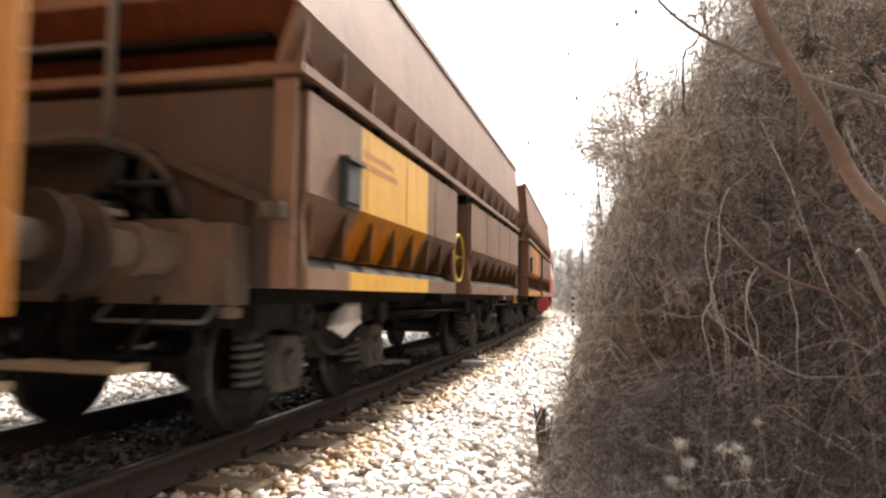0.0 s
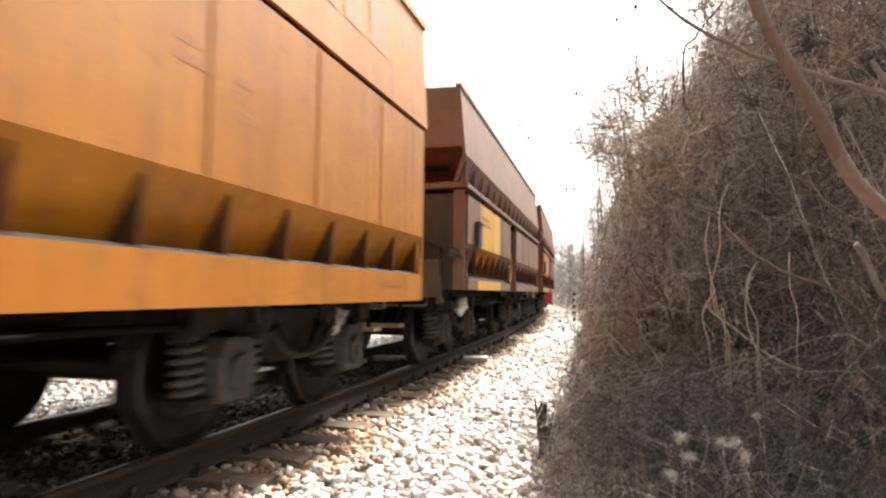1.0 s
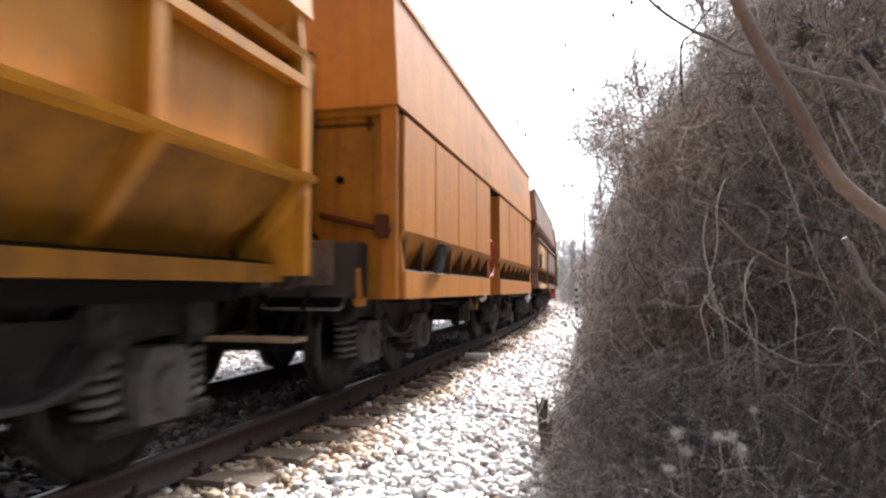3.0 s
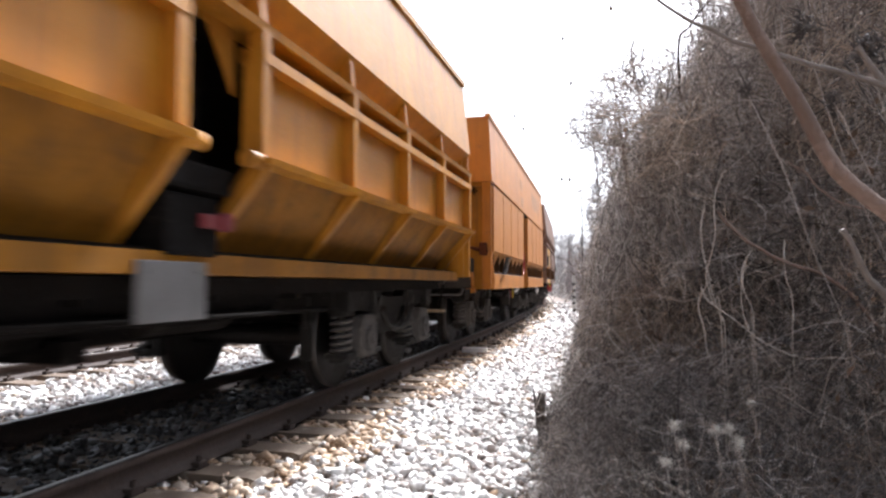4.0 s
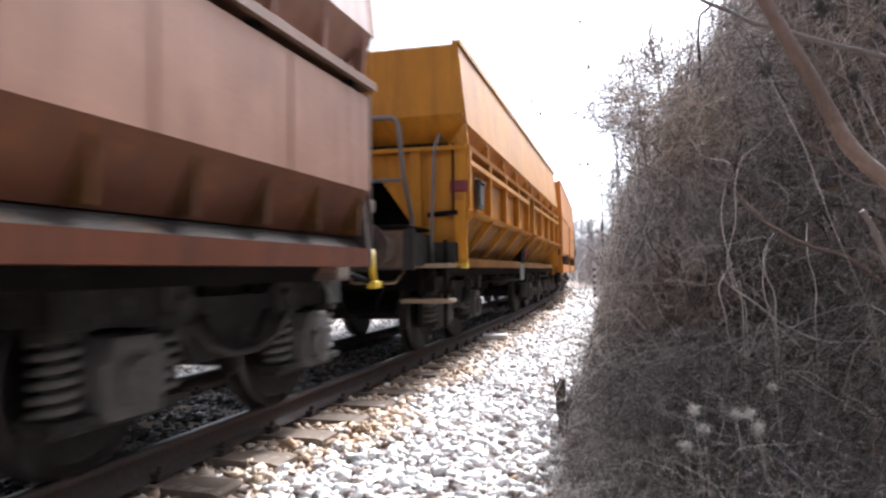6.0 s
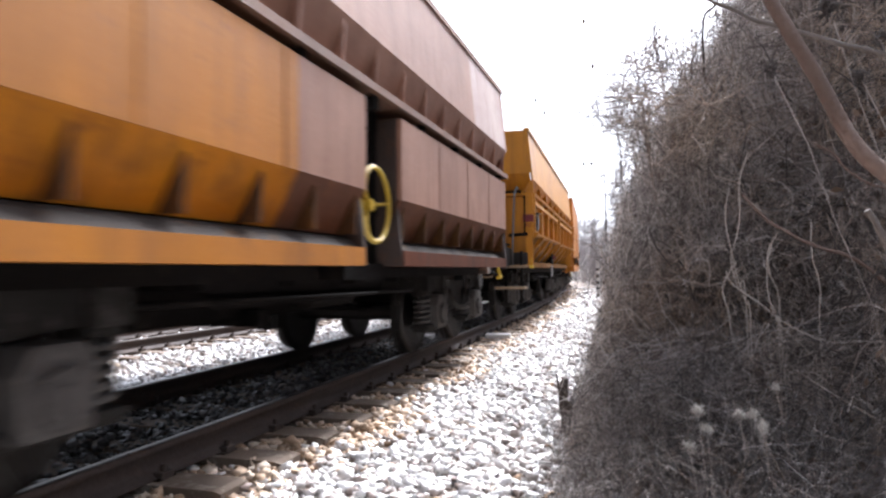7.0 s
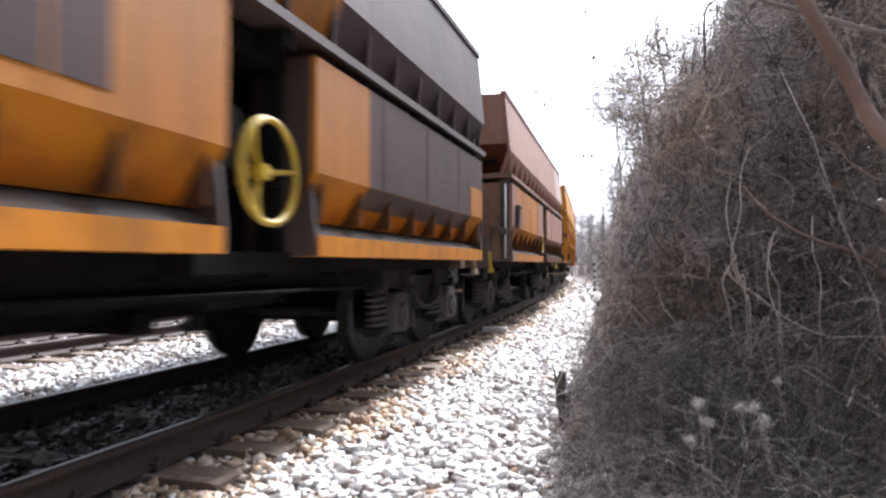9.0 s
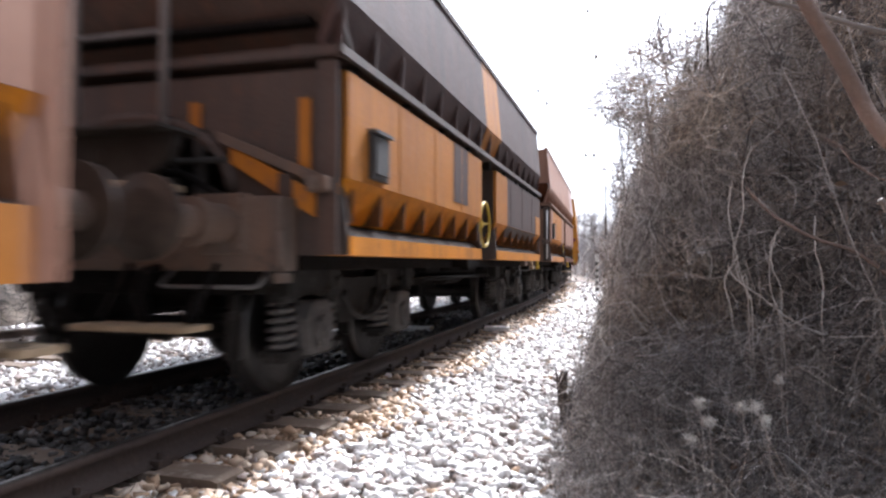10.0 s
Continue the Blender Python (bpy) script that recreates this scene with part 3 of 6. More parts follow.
def add_buffers(car, half, reach, z=1.19, ends=(-1, 1)):
    for e in ends:
        for y in (-0.875, 0.875):
            x0 = e * (half - 0.02)
            bm = bmesh.new()
            box(bm, min(x0, x0 + e * 0.04), max(x0, x0 + e * 0.04), y - 0.19, y + 0.19, z - 0.19, z + 0.19, 0, 0.01)
            disc(bm, (0, y, z), 0.125, x0, x0 + e * 0.34, "x", 24)
            disc(bm, (0, y, z), 0.145, x0 + e * 0.30, x0 + e * 0.36, "x", 24)
            disc(bm, (0, y, z), 0.095, x0 + e * 0.34, half * e + e * (reach - 0.05), "x", 20)
            for a in (-0.14, 0.14):
                for c in (-0.14, 0.14):
                    disc(bm, (0, y + a, z + c), 0.02, x0 + e * 0.04, x0 + e * 0.07, "x", 6)
            buf = part("buffer", bm, HEADST, car)
            bm = bmesh.new()
            xh = half * e + e * (reach - 0.05)
            disc(bm, (0, y, z), 0.23, xh, xh + e * 0.025, "x", 32)
            disc(bm, (0, y, z), 0.23, xh + e * 0.025, xh + e * 0.05, "x", 32, 0, 0.15)
            part("buffer_head", bm, BUFFER, buf, "greasy worn buffer head")
        bm = bmesh.new()
        xa = half * e
        box(bm, min(xa, xa + e * 0.3), max(xa, xa + e * 0.3), -0.05, 0.05, z - 0.12, z + 0.08, 0, 0.015)
        tube(bm, [(xa + e * 0.25, 0, z), (xa + e * 0.34, 0, z + 0.05), (xa + e * 0.38, 0, z - 0.02), (xa + e * 0.34, 0, z - 0.1)], 0.035, 8)
        for k in range(2):
            xx = xa + e * (0.36 + 0.0 * k)
            loop = [(xx, 0.07 * math.cos(a), z - 0.22 - 0.22 * k + 0.15 * math.sin(a)) for a in np.linspace(0, 6.283, 14)[:-1]]
            tube(bm, loop, 0.022, 6, closed=True)
        part("coupling_hook", bm, UNDER, car)
        for y in (-0.42, 0.36):
            bm = bmesh.new()
            tube(bm, [(xa, y, 0.92), (xa + e * 0.14, y, 0.9), (xa + e * 0.25, y - 0.04, 0.72), (xa + e * 0.22, y - 0.12, 0.52), (xa + e * 0.1, y - 0.16, 0.48)], 0.026, 8)
            part("brake_hose", bm, UNDER, car)


def handwheel(car, x, z, lat, r, material, label, turn=0.1):
    bm = bmesh.new()
    tube(bm, [(x + r * math.cos(a), -lat, z + r * math.sin(a)) for a in np.linspace(0, 6.283, 41)[:-1]], 0.0195, 10, closed=True)
    w = part("handwheel", bm, material, car, label)
    for k in range(3):
        a = k * 2.094 + turn
        bm = bmesh.new()
        tube(bm, [(x, -lat + 0.06, z), (x + r * 0.5 * math.cos(a), -lat + 0.05, z + r * 0.5 * math.sin(a)), (x + r * math.cos(a), -lat, z + r * math.sin(a))], 0.018, 8, 0, 0.013)
        part("spoke", bm, material, w)
    bm = bmesh.new()
    disc(bm, (x, 0, z), 0.045, -lat + 0.10, -lat + 0.02, "y", 14)
    part("hub", bm, material, w)
    bm = bmesh.new()
    disc(bm, (x, 0, z), 0.03, -lat + 0.5, -lat + 0.1, "y", 10)
    drum = part("gearbox", bm, UNDER, car)
    bm = bmesh.new()
    rings = [(-lat + 0.62, 0.17)]
    for k in range(6):
        y0 = -lat + 0.60 - 0.062 * k
        rings += [(y0, 0.17), (y0, 0.20), (y0 - 0.015, 0.20), (y0 - 0.015, 0.17)]
    rings += [(-lat + 0.26, 0.17), (-lat + 0.26, 0.11), (-lat + 0.20, 0.07)]
    lathe(bm, rings, 28)
    bmesh.ops.translate(bm, verts=bm.verts, vec=(x + 0.05, 0, z + 0.20))
    part("ribbed_drum", bm, DUST, drum, "dusty ribbed gear housing")
    bm = bmesh.new()
    box(bm, x + 0.20, x + 0.27, -lat + 0.08, -lat + 0.45, z - 0.05, z + 0.06, 0, 0.01)
    part("bearing_bracket", bm, UNDER, car)
    return w


def steps(car, x, tread):
    bm = bmesh.new()
    box(bm, x - 0.12, x + 0.12, -0.92, -0.12, 0.55, 0.59, 0, 0.008)
    part("step_board", bm, tread, car, "worn wooden step board")
    for y in (-0.84, -0.2):
        bm = bmesh.new()
        tube(bm, [(x, y, 0.55), (x - math.copysign(0.3, x), y, 0.94)], 0.02, 6)
        part("step_bracket", bm, UNDER, car)


def lever(car, x, lat, z, material=None):
    bm = bmesh.new()
    tube(bm, [(x, -lat, z + 0.30), (x - 0.01, -lat - 0.01, z + 0.12), (x, -lat - 0.02, z + 0.05)], 0.022, 8, 0, 0.028)
    box(bm, x - 0.05, x + 0.08, -lat - 0.05, -lat + 0.02, z - 0.01, z + 0.05, 0, 0.012)
    part("uncoupling_lever", bm, material or LEVER, car, "yellow lever end")


def bars(parent, x0, lat, z0, rows, width, height, material, seed, lean=0.0):
    """Lettering too worn to read: plain bars on the side, which may lean in with height."""
    rng = random.Random(seed)
    for r in range(rows):
        bm = bmesh.new()
        x, zl = x0, z0 - r * height * 1.7
        ya, yb = -lat + lean * (zl - 2.54), -lat + lean * (zl + height - 2.54)
        while x < x0 + width * rng.uniform(0.7, 1.0):
            w = height * rng.uniform(0.5, 1.1)
            prism(bm, [(ya - 0.0015, zl), (ya, zl), (yb, zl + height), (yb - 0.0015, zl + height)], x, x + w, "x")
            x += w + height * 0.3
        part("worn_lettering", bm, material, parent, "worn faded lettering")


FADED = surface("faded_lettering", (0.40, 0.16, 0.045), (0.48, 0.185, 0.035), 0.6, 0, 6, 50, 0.05)
FADEDBLUE = surface("faded_blue_lettering", (0.34, 0.175, 0.075), (0.48, 0.19, 0.03), 0.6, 0, 3, 50, 0.05)


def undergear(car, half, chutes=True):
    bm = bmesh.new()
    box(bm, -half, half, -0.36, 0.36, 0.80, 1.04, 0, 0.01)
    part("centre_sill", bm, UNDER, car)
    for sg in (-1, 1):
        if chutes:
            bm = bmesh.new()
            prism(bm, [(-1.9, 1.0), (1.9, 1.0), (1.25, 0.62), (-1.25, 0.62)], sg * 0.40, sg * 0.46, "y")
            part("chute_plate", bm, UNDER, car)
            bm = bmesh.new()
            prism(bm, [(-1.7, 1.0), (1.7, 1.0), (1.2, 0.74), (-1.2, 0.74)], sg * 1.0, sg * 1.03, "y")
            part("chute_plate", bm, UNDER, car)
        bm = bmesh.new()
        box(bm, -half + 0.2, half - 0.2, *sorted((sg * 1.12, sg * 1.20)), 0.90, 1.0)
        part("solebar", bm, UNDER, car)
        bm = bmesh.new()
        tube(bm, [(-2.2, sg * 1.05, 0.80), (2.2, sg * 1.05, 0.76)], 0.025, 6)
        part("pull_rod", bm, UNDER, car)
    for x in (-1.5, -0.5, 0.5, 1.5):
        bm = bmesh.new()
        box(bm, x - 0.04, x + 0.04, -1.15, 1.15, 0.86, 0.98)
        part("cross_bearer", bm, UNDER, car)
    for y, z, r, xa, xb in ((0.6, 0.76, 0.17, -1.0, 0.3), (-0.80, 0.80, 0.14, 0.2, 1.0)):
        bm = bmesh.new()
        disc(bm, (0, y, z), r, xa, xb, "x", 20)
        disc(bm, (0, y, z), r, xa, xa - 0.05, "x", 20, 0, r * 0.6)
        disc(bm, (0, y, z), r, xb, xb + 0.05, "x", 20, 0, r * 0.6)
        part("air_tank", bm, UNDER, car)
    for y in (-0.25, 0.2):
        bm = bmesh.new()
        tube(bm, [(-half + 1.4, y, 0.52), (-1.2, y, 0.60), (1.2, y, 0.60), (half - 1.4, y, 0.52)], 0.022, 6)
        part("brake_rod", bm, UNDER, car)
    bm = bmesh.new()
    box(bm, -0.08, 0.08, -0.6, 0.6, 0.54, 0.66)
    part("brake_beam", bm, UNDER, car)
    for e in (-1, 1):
        # dark sheet added to close off the bright view under the end
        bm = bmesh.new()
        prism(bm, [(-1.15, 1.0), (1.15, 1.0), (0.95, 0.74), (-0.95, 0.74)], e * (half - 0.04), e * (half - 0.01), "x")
        part("end_dark_sheet", bm, UNDER, car)
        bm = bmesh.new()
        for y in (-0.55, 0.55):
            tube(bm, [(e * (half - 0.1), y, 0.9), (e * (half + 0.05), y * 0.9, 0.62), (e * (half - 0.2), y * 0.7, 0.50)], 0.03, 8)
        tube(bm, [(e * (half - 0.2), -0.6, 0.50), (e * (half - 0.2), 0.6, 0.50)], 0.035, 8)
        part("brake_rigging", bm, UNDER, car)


def hopper_car(name, label, s9, half, kind, pal, pivots=(-3.4, 3.4), reach=None):
    """A two-door side-discharge coal hopper. kind 'lip': a ledge and a sloped band over the doors; 'flush': a plain upper side over a dark slot."""
    car = thing(name, label, "hopper wagon", "wagons of the coal train")
    CARS.append((car, s9))
    lip = kind == "lip"
    reach = reach or (0.95 if lip else 0.78)
    zs0, zs1, zk, zd, zt = (1.0, 1.125, 1.575, 2.19, 3.52) if lip else (0.885, 1.125, 1.48, 2.49, 3.55)
    L = 1.57
    zk = pal.get("fold", zk)
    zf, inset = (1.215, 0.17) if lip else (zs1 - 0.03, 0.21)          # foot of the lower flap
    gx0, gx1 = pal["gap"]
    for sg in (1, -1):
        for d, (xa, xb) in enumerate(((-half + 0.12, gx0), (gx1, half - 0.08))):
            segs = pal["doors"][d] if sg == 1 else [(xa, xb, pal["body"], pal["body"])]
            mats, bm, bl = [], bmesh.new(), bmesh.new()
            lows = []
            for x0, x1, mu, ml in segs:
                x0, x1 = max(x0, xa), min(x1, xb)
                for m, ls in ((mu, mats), (ml, lows)):
                    if m not in ls:
                        ls.append(m)
                prism(bm, [(-sg * L, zk), (-sg * L, zd), (-sg * (L - 0.04), zd), (-sg * (L - 0.04), zk)], x0, x1, "x", mats.index(mu))
                prism(bl, [(-sg * (L - 0.002), zk - 0.0006), (-sg * (L - 0.045), zk - 0.0006), (-sg * (L - inset - 0.045), zf), (-sg * (L - inset), zf)], x0, x1, "x", lows.index(ml))
            for q in (bm, bl):
                bmesh.ops.remove_doubles(q, verts=q.verts, dist=1e-5)
            door = part("side_door", bm, mats, car)
            part("lower_flap", bl, lows, door)
            # thin weld seams on the sheet
            n = 4
            for k in range(1, n):
                xw = xa + (xb - xa) * k / n
                bw = bmesh.new()
                box(bw, xw - (0.009 if not lip else 0.012), xw + (0.009 if not lip else 0.012), -sg * (L + 0.004) if sg == 1 else L - 0.002, -sg * (L - 0.002) if sg == 1 else L + 0.004, zk + 0.01, zd - 0.01)
                part("weld_seam", bw, next((mu for x0, x1, mu, ml in segs if x0 <= xw <= x1), segs[0][2]) if lip else SEAM, door)
            # triangular gussets under the door
            count = 8
            for k in range(count):
                xg = xa + 0.12 + (xb - xa - 0.24) * k / (count - 1)
                mg = next((ml for x0, x1, mu, ml in segs if x0 <= xg <= x1), segs[0][3])
                bg = bmesh.new()
                prism(bg, [(-sg * (L - 0.02), zk - 0.05), (-sg * (L - inset), zf), (-sg * (L - 0.03), zf)], xg - 0.012, xg + 0.012, "x")
                part("gusset", bg, SOOT, door)
            # door edge plates
            for xe in (xa, xb - 0.03):
                be = bmesh.new()
                prism(be, [(-sg * (L - 0.045), zd), (-sg * (L - 0.42), zd), (-sg * (L - 0.5), zs0), (-sg * (L - 0.004), zs0), (-sg * (L - 0.004), zs1), (-sg * (L - 0.045), zk)], xe, xe + 0.03, "x")
                part("edge_plate", be, pal["edge"], door)
            bs = bmesh.new()
            sm = []
            for x0, x1, m in (pal["sills"][d] if sg == 1 else [(xa, xb, pal["body"])]):
                if m not in sm:
                    sm.append(m)
                x0, x1 = max(x0, xa + 0.031), min(x1, xb - 0.031)
                prism(bs, [(-sg * (L + 0.005), zs0), (-sg * (L + 0.005), zs1), (-sg * (L - 0.27), zs1 + 0.012), (-sg * (L - 0.27), zs0)], x0, x1, "x", sm.index(m))
            bmesh.ops.remove_doubles(bs, verts=bs.verts, dist=1e-5)
            sill = part("side_sill", bs, sm, car)
            bd = bmesh.new()
            prism(bd, [(-sg * (L - 0.05), zs1 + 0.002), (-sg * (L - 0.10), zs1 + 0.055), (-sg * (L - 0.24), zf + 0.01), (-sg * (L - 0.24), zs1 + 0.006)] if lip else [(-sg * (L - 0.02), zs1 + 0.002), (-sg * (L - 0.06), zs1 + 0.022), (-sg * (L - 0.20), zs1 + 0.03), (-sg * (L - 0.20), zs1 + 0.006)], xa + 0.02, xb - 0.02, "x")
            part("dust_layer", bd, SILLDUST, sill, "dark coal dust lying on the sill")
        # ledge or slot over the doors
        bm = bmesh.new()
        if lip:
            prism(bm, [(-sg * 1.24, 2.262), (-sg * (L + 0.02), 2.262), (-sg * (L + 0.02), 2.32), (-sg * 1.24, 2.335)], -half - 0.02, half + 0.02, "x")
        else:
            prism(bm, [(-sg * 1.3, 2.52), (-sg * (L - 0.036), 2.525), (-sg * (L - 0.036), 2.548), (-sg * 1.3, 2.575)], -half, half, "x")
        part("ledge", bm, pal["lip"], car)
        for k in range(9):
            bm = bmesh.new()
            x = -half + 0.3 + (2 * half - 0.6) * k / 8
            box(bm, x - 0.05, x + 0.05, *sorted((-sg * (L - 0.03), -sg * (L - 0.2))), zd - 0.03, 2.27 if lip else 2.54)
            part("hinge", bm, UNDER, car)
    # upper box, open on top
    zb = 2.66 if lip else 2.54
    e0 = half + 0.06
    lb, lt = (L, L - 0.08) if lip else (L, L - 0.05)
    umats = [pal["upper"]] + [m for _, _, m in pal.get("upatch", [])]
    t = 0.035
    for sg in (1, -1):
        up = bmesh.new()
        segs = [(-e0, e0, 0)]
        if sg == 1 and pal.get("upatch"):
            segs, x = [], -e0
            for i, (x0, x1, _) in enumerate(pal["upatch"]):
                segs += [(x, x0, 0), (x0, x1, i + 1)]
                x = x1
            segs.append((x, e0, 0))
        for x0, x1, mi in segs:
            prism(up, [(-sg * lb, zb), (-sg * lt, zt), (-sg * (lt - t), zt), (-sg * (lb - t), zb)], x0, x1, "x", mi)
        bmesh.ops.remove_doubles(up, verts=up.verts, dist=1e-5)
        part("upper_side", up, umats, car)
        rim = bmesh.new()
        prism(rim, [(-sg * (lt + 0.02), zt - 0.02), (-sg * (lt + 0.02), zt + 0.035), (-sg * (lt - 0.06), zt + 0.035), (-sg * (lt - 0.06), zt - 0.02)], -e0 - 0.02, e0 + 0.02, "x")
        part("rim", rim, pal["upper"], car)
    for e in (-1, 1):
        up = bmesh.new()
        ze = zb + 0.10 if lip else zb
        prism(up, [(-lb + t, ze), (-lt + t, zt), (lt - t, zt), (lb - t, ze)], e * (e0 - 0.05), e * (e0 - 0.005), "x")
        part("upper_end", up, pal["upper"], car)
    # backing strips added behind the slots to block the sky
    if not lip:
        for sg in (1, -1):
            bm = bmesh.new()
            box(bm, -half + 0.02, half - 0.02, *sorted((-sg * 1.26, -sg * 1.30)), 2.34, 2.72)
            part("slot_blind", bm, UNDER, car)
    if lip:
        band = bmesh.new()
        for sg in (1, -1):
            prism(band, [(-sg * (lb - 0.001), zb), (-sg * 1.45, 2.335), (-sg * 1.41, 2.335), (-sg * (lb - 0.05), zb)], -e0 + 0.04, e0 - 0.04, "x")
        part("sloped_band", band, pal["band"], car)
        # end bands may take a darker tone, which carries their shade
        for e in (-1, 1):
            band = bmesh.new()
            prism(band, [(e * (e0 - 0.001), zb + 0.10), (e * (e0 - 0.36), 2.335), (e * (e0 - 0.40), 2.335), (e * (e0 - 0.06), zb + 0.10)], -L + 0.05, L - 0.05, "y")
            part("end_band", band, pal.get("endband", pal["band"]), car)
        for k in range(17):
            x = -half + 0.1 + (2 * half - 0.2) * k / 16
            bg = bmesh.new()
            prism(bg, [(-(lb - 0.01), zb - 0.04), (-1.45, 2.335), (-(lb - 0.03), 2.335)], x - 0.012, x + 0.012, "x")
            part("gusset", bg, pal["upper"], car)
        for e in (-1, 1):
            bm = bmesh.new()
            xa = e * (half + 0.03)
            box(bm, min(xa, xa - e * 0.3), max(xa, xa - e * 0.3), -L + 0.02, L - 0.02, 2.257, 2.318)
            part("end_ledge", bm, pal["lip"], car)
    for e in (-1, 1):
        if not lip:
            bm = bmesh.new()
            box(bm, *sorted((e * (half - 0.05), e * (half + 0.02))), -L + 0.04, L - 0.04, zd - 0.02, zb + 0.02)
            part("end_rail", bm, pal["end"], car)
        # cross wall added to stop sky showing through the wagon
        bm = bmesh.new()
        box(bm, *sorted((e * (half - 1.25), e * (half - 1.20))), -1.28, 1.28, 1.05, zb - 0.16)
        part("end_blind", bm, UNDER, car)
    # unseen sheet across the upper hopper, added to keep out daylight from above
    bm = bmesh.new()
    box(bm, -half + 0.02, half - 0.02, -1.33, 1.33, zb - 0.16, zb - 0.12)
    part("floor_blind", bm, UNDER, car)
    # end walls with the sloped chute below
    for e in (-1, 1):
        bm = bmesh.new()
        edge = [(1.28, zs0), (1.0, 1.25), (0.80, 1.42), (0.72, 1.67), (0.50, 1.86), (0.0, 1.94), (-0.50, 1.86), (-0.72, 1.67), (-0.80, 1.42), (-1.0, 1.25), (-1.28, zs0)] if lip else [(1.28, zs0), (0.92, 1.30), (0.60, 1.68), (0.06, 2.30), (-0.06, 2.30), (-0.60, 1.68), (-0.92, 1.30), (-1.28, zs0)]
        prism(bm, [(-L + 0.05, zs0), (-L + 0.05, zd), (L - 0.05, zd), (L - 0.05, zs0)] + edge, e * (half - 0.06), e * (half - 0.02), "x")
        part("end_wall", bm, pal["end"], car)
        # chute in near black: shade of the end opening is in its colour
        bm = bmesh.new()
        prism(bm, [(e * (half - 0.08), 1.80), (e * (half - 1.9), 1.05), (e * (half - 1.95), 1.10), (e * (half - 0.08), 1.86)], -1.25, 1.25, "y")
        part("chute", bm, UNDER, car)
        for y in (-L + 0.09, L - 0.09):
            bm = bmesh.new()
            box(bm, *sorted((e * (half - 0.02), e * (half + (0.012 if lip else 0.04)))), y - 0.07, y + 0.07, zs0, zd + 0.04, 0, 0.008)
            part("corner_post", bm, pal.get("post", pal["edge"]), car)
        for sy in (-1, 1):
            bm = bmesh.new()
            if not lip:
                tube(bm, [(e * (half - 0.1), sy * 1.3, 0.95), (e * (half - 0.1), sy * 0.05, 2.36)], 0.05, 6)
                part("end_brace", bm, UNDER, car)
                bm = bmesh.new()
                box(bm, *sorted((e * (half - 0.06), e * (half - 0.0))), sy * 0.22 - 0.05, sy * 0.22 + 0.05, 1.3, 2.2)
                part("end_post", bm, UNDER, car)
                bm = bmesh.new()
                box(bm, *sorted((e * (half - 0.02), e * (half + 0.03))), sy * 0.50 - 0.035, sy * 0.50 + 0.035, 1.3, 1.72)
                part("end_post", bm, DUST, car)
                bm = bmesh.new()
                tube(bm, [(e * (half + 0.02), sy * 0.02, 1.70), (e * (half + 0.02), sy * 0.72, 1.66)], 0.025, 8)
                part("cross_rod", bm, DUST, car)
                # near-black disc in place of a hole and the shade in it
                bm = bmesh.new()
                disc(bm, (0, sy * 1.02, 1.92), 0.035, e * (half - 0.02), e * (half + 0.015), "x", 12)
                part("vent_disc", bm, UNDER, car)
                continue
            prism(bm, [(sy * 1.47, 1.43), (sy * 1.47, 1.50), (sy * 0.72, 1.81), (sy * 0.72, 1.74)], e * (half - 0.02), e * (half + 0.05), "x")
            part("end_brace", bm, pal.get("brace", pal["end"]), car)
            bm = bmesh.new()
            box(bm, *sorted((e * (half - 0.02), e * (half + 0.03))), sy * 1.20 - 0.05, sy * 1.20 + 0.05, 0.96, 1.52)
            part("end_post", bm, pal["end"], car)
        bm = bmesh.new()
        box(bm, *sorted((e * (half + 0.001), e * (half + 0.22))), -1.28, 1.28, 0.90, 1.36, 0, 0.02)
        part("headstock", bm, HEADST if lip else DUST, car)
        bm = bmesh.new()
        tube(bm, bend([(e * (half + 0.06), -1.12, 0.93), (e * (half + 0.20), -1.12, 0.80), (e * (half + 0.20), -0.4, 0.80), (e * (half + 0.06), -0.4, 0.9)], 0.05), 0.014, 6)
        part("shunter_handle", bm, PIPE, car)
        if not lip:
            bm = bmesh.new()
            box(bm, *sorted((e * (half + 0.03), e * (half + 0.11))), -0.79, -0.70, 1.30, 3.05, 0, 0.01)
            part("end_stanchion", bm, DUST, car)
            bm = bmesh.new()
            tube(bm, [(e * (half + 0.03), -0.86, 1.61), (e * (half + 0.05), -1.5, 1.46)], 0.026, 8)
            bar = part("locking_bar", bm, RUST, car, "rusty door locking bar")
            bm = bmesh.new()
            box(bm, *sorted((e * (half + 0.03), e * (half + 0.10))), -1.49, -1.37, 1.40, 1.60, 0, 0.02)
            part("latch", bm, RUST, bar)
            steps(car, e * (half + 0.52), WOODSTEP)
            continue
        bm = bmesh.new()
        xx = e * (half + 0.12)
        tube(bm, bend([(xx, -0.36, 1.3), (xx, -0.36, 3.12), (xx, 0.36, 3.12), (xx, 0.36, 1.3)], 0.14, 6), 0.03, 10)
        tube(bm, [(xx, -0.36, 2.48), (xx, 0.36, 2.48)], 0.018, 8)
        part("end_stanchion", bm, PIPE, car, "grey bent-pipe hand rail")
        # brake platform on its curved bracket
        bm = bmesh.new()
        box(bm, *sorted((e * (half + 0.30), e * (half + 0.66))), -0.66, 0.30, 1.385, 1.425, 0, 0.01)
        platform = part("brake_platform", bm, WOODSTEP, car, "worn wooden brake platform")
        bm = bmesh.new()
        box(bm, *sorted((e * (half + 0.22), e * (half + 0.60))), -0.70, 0.25, 1.74, 1.765, 0, 0.006)
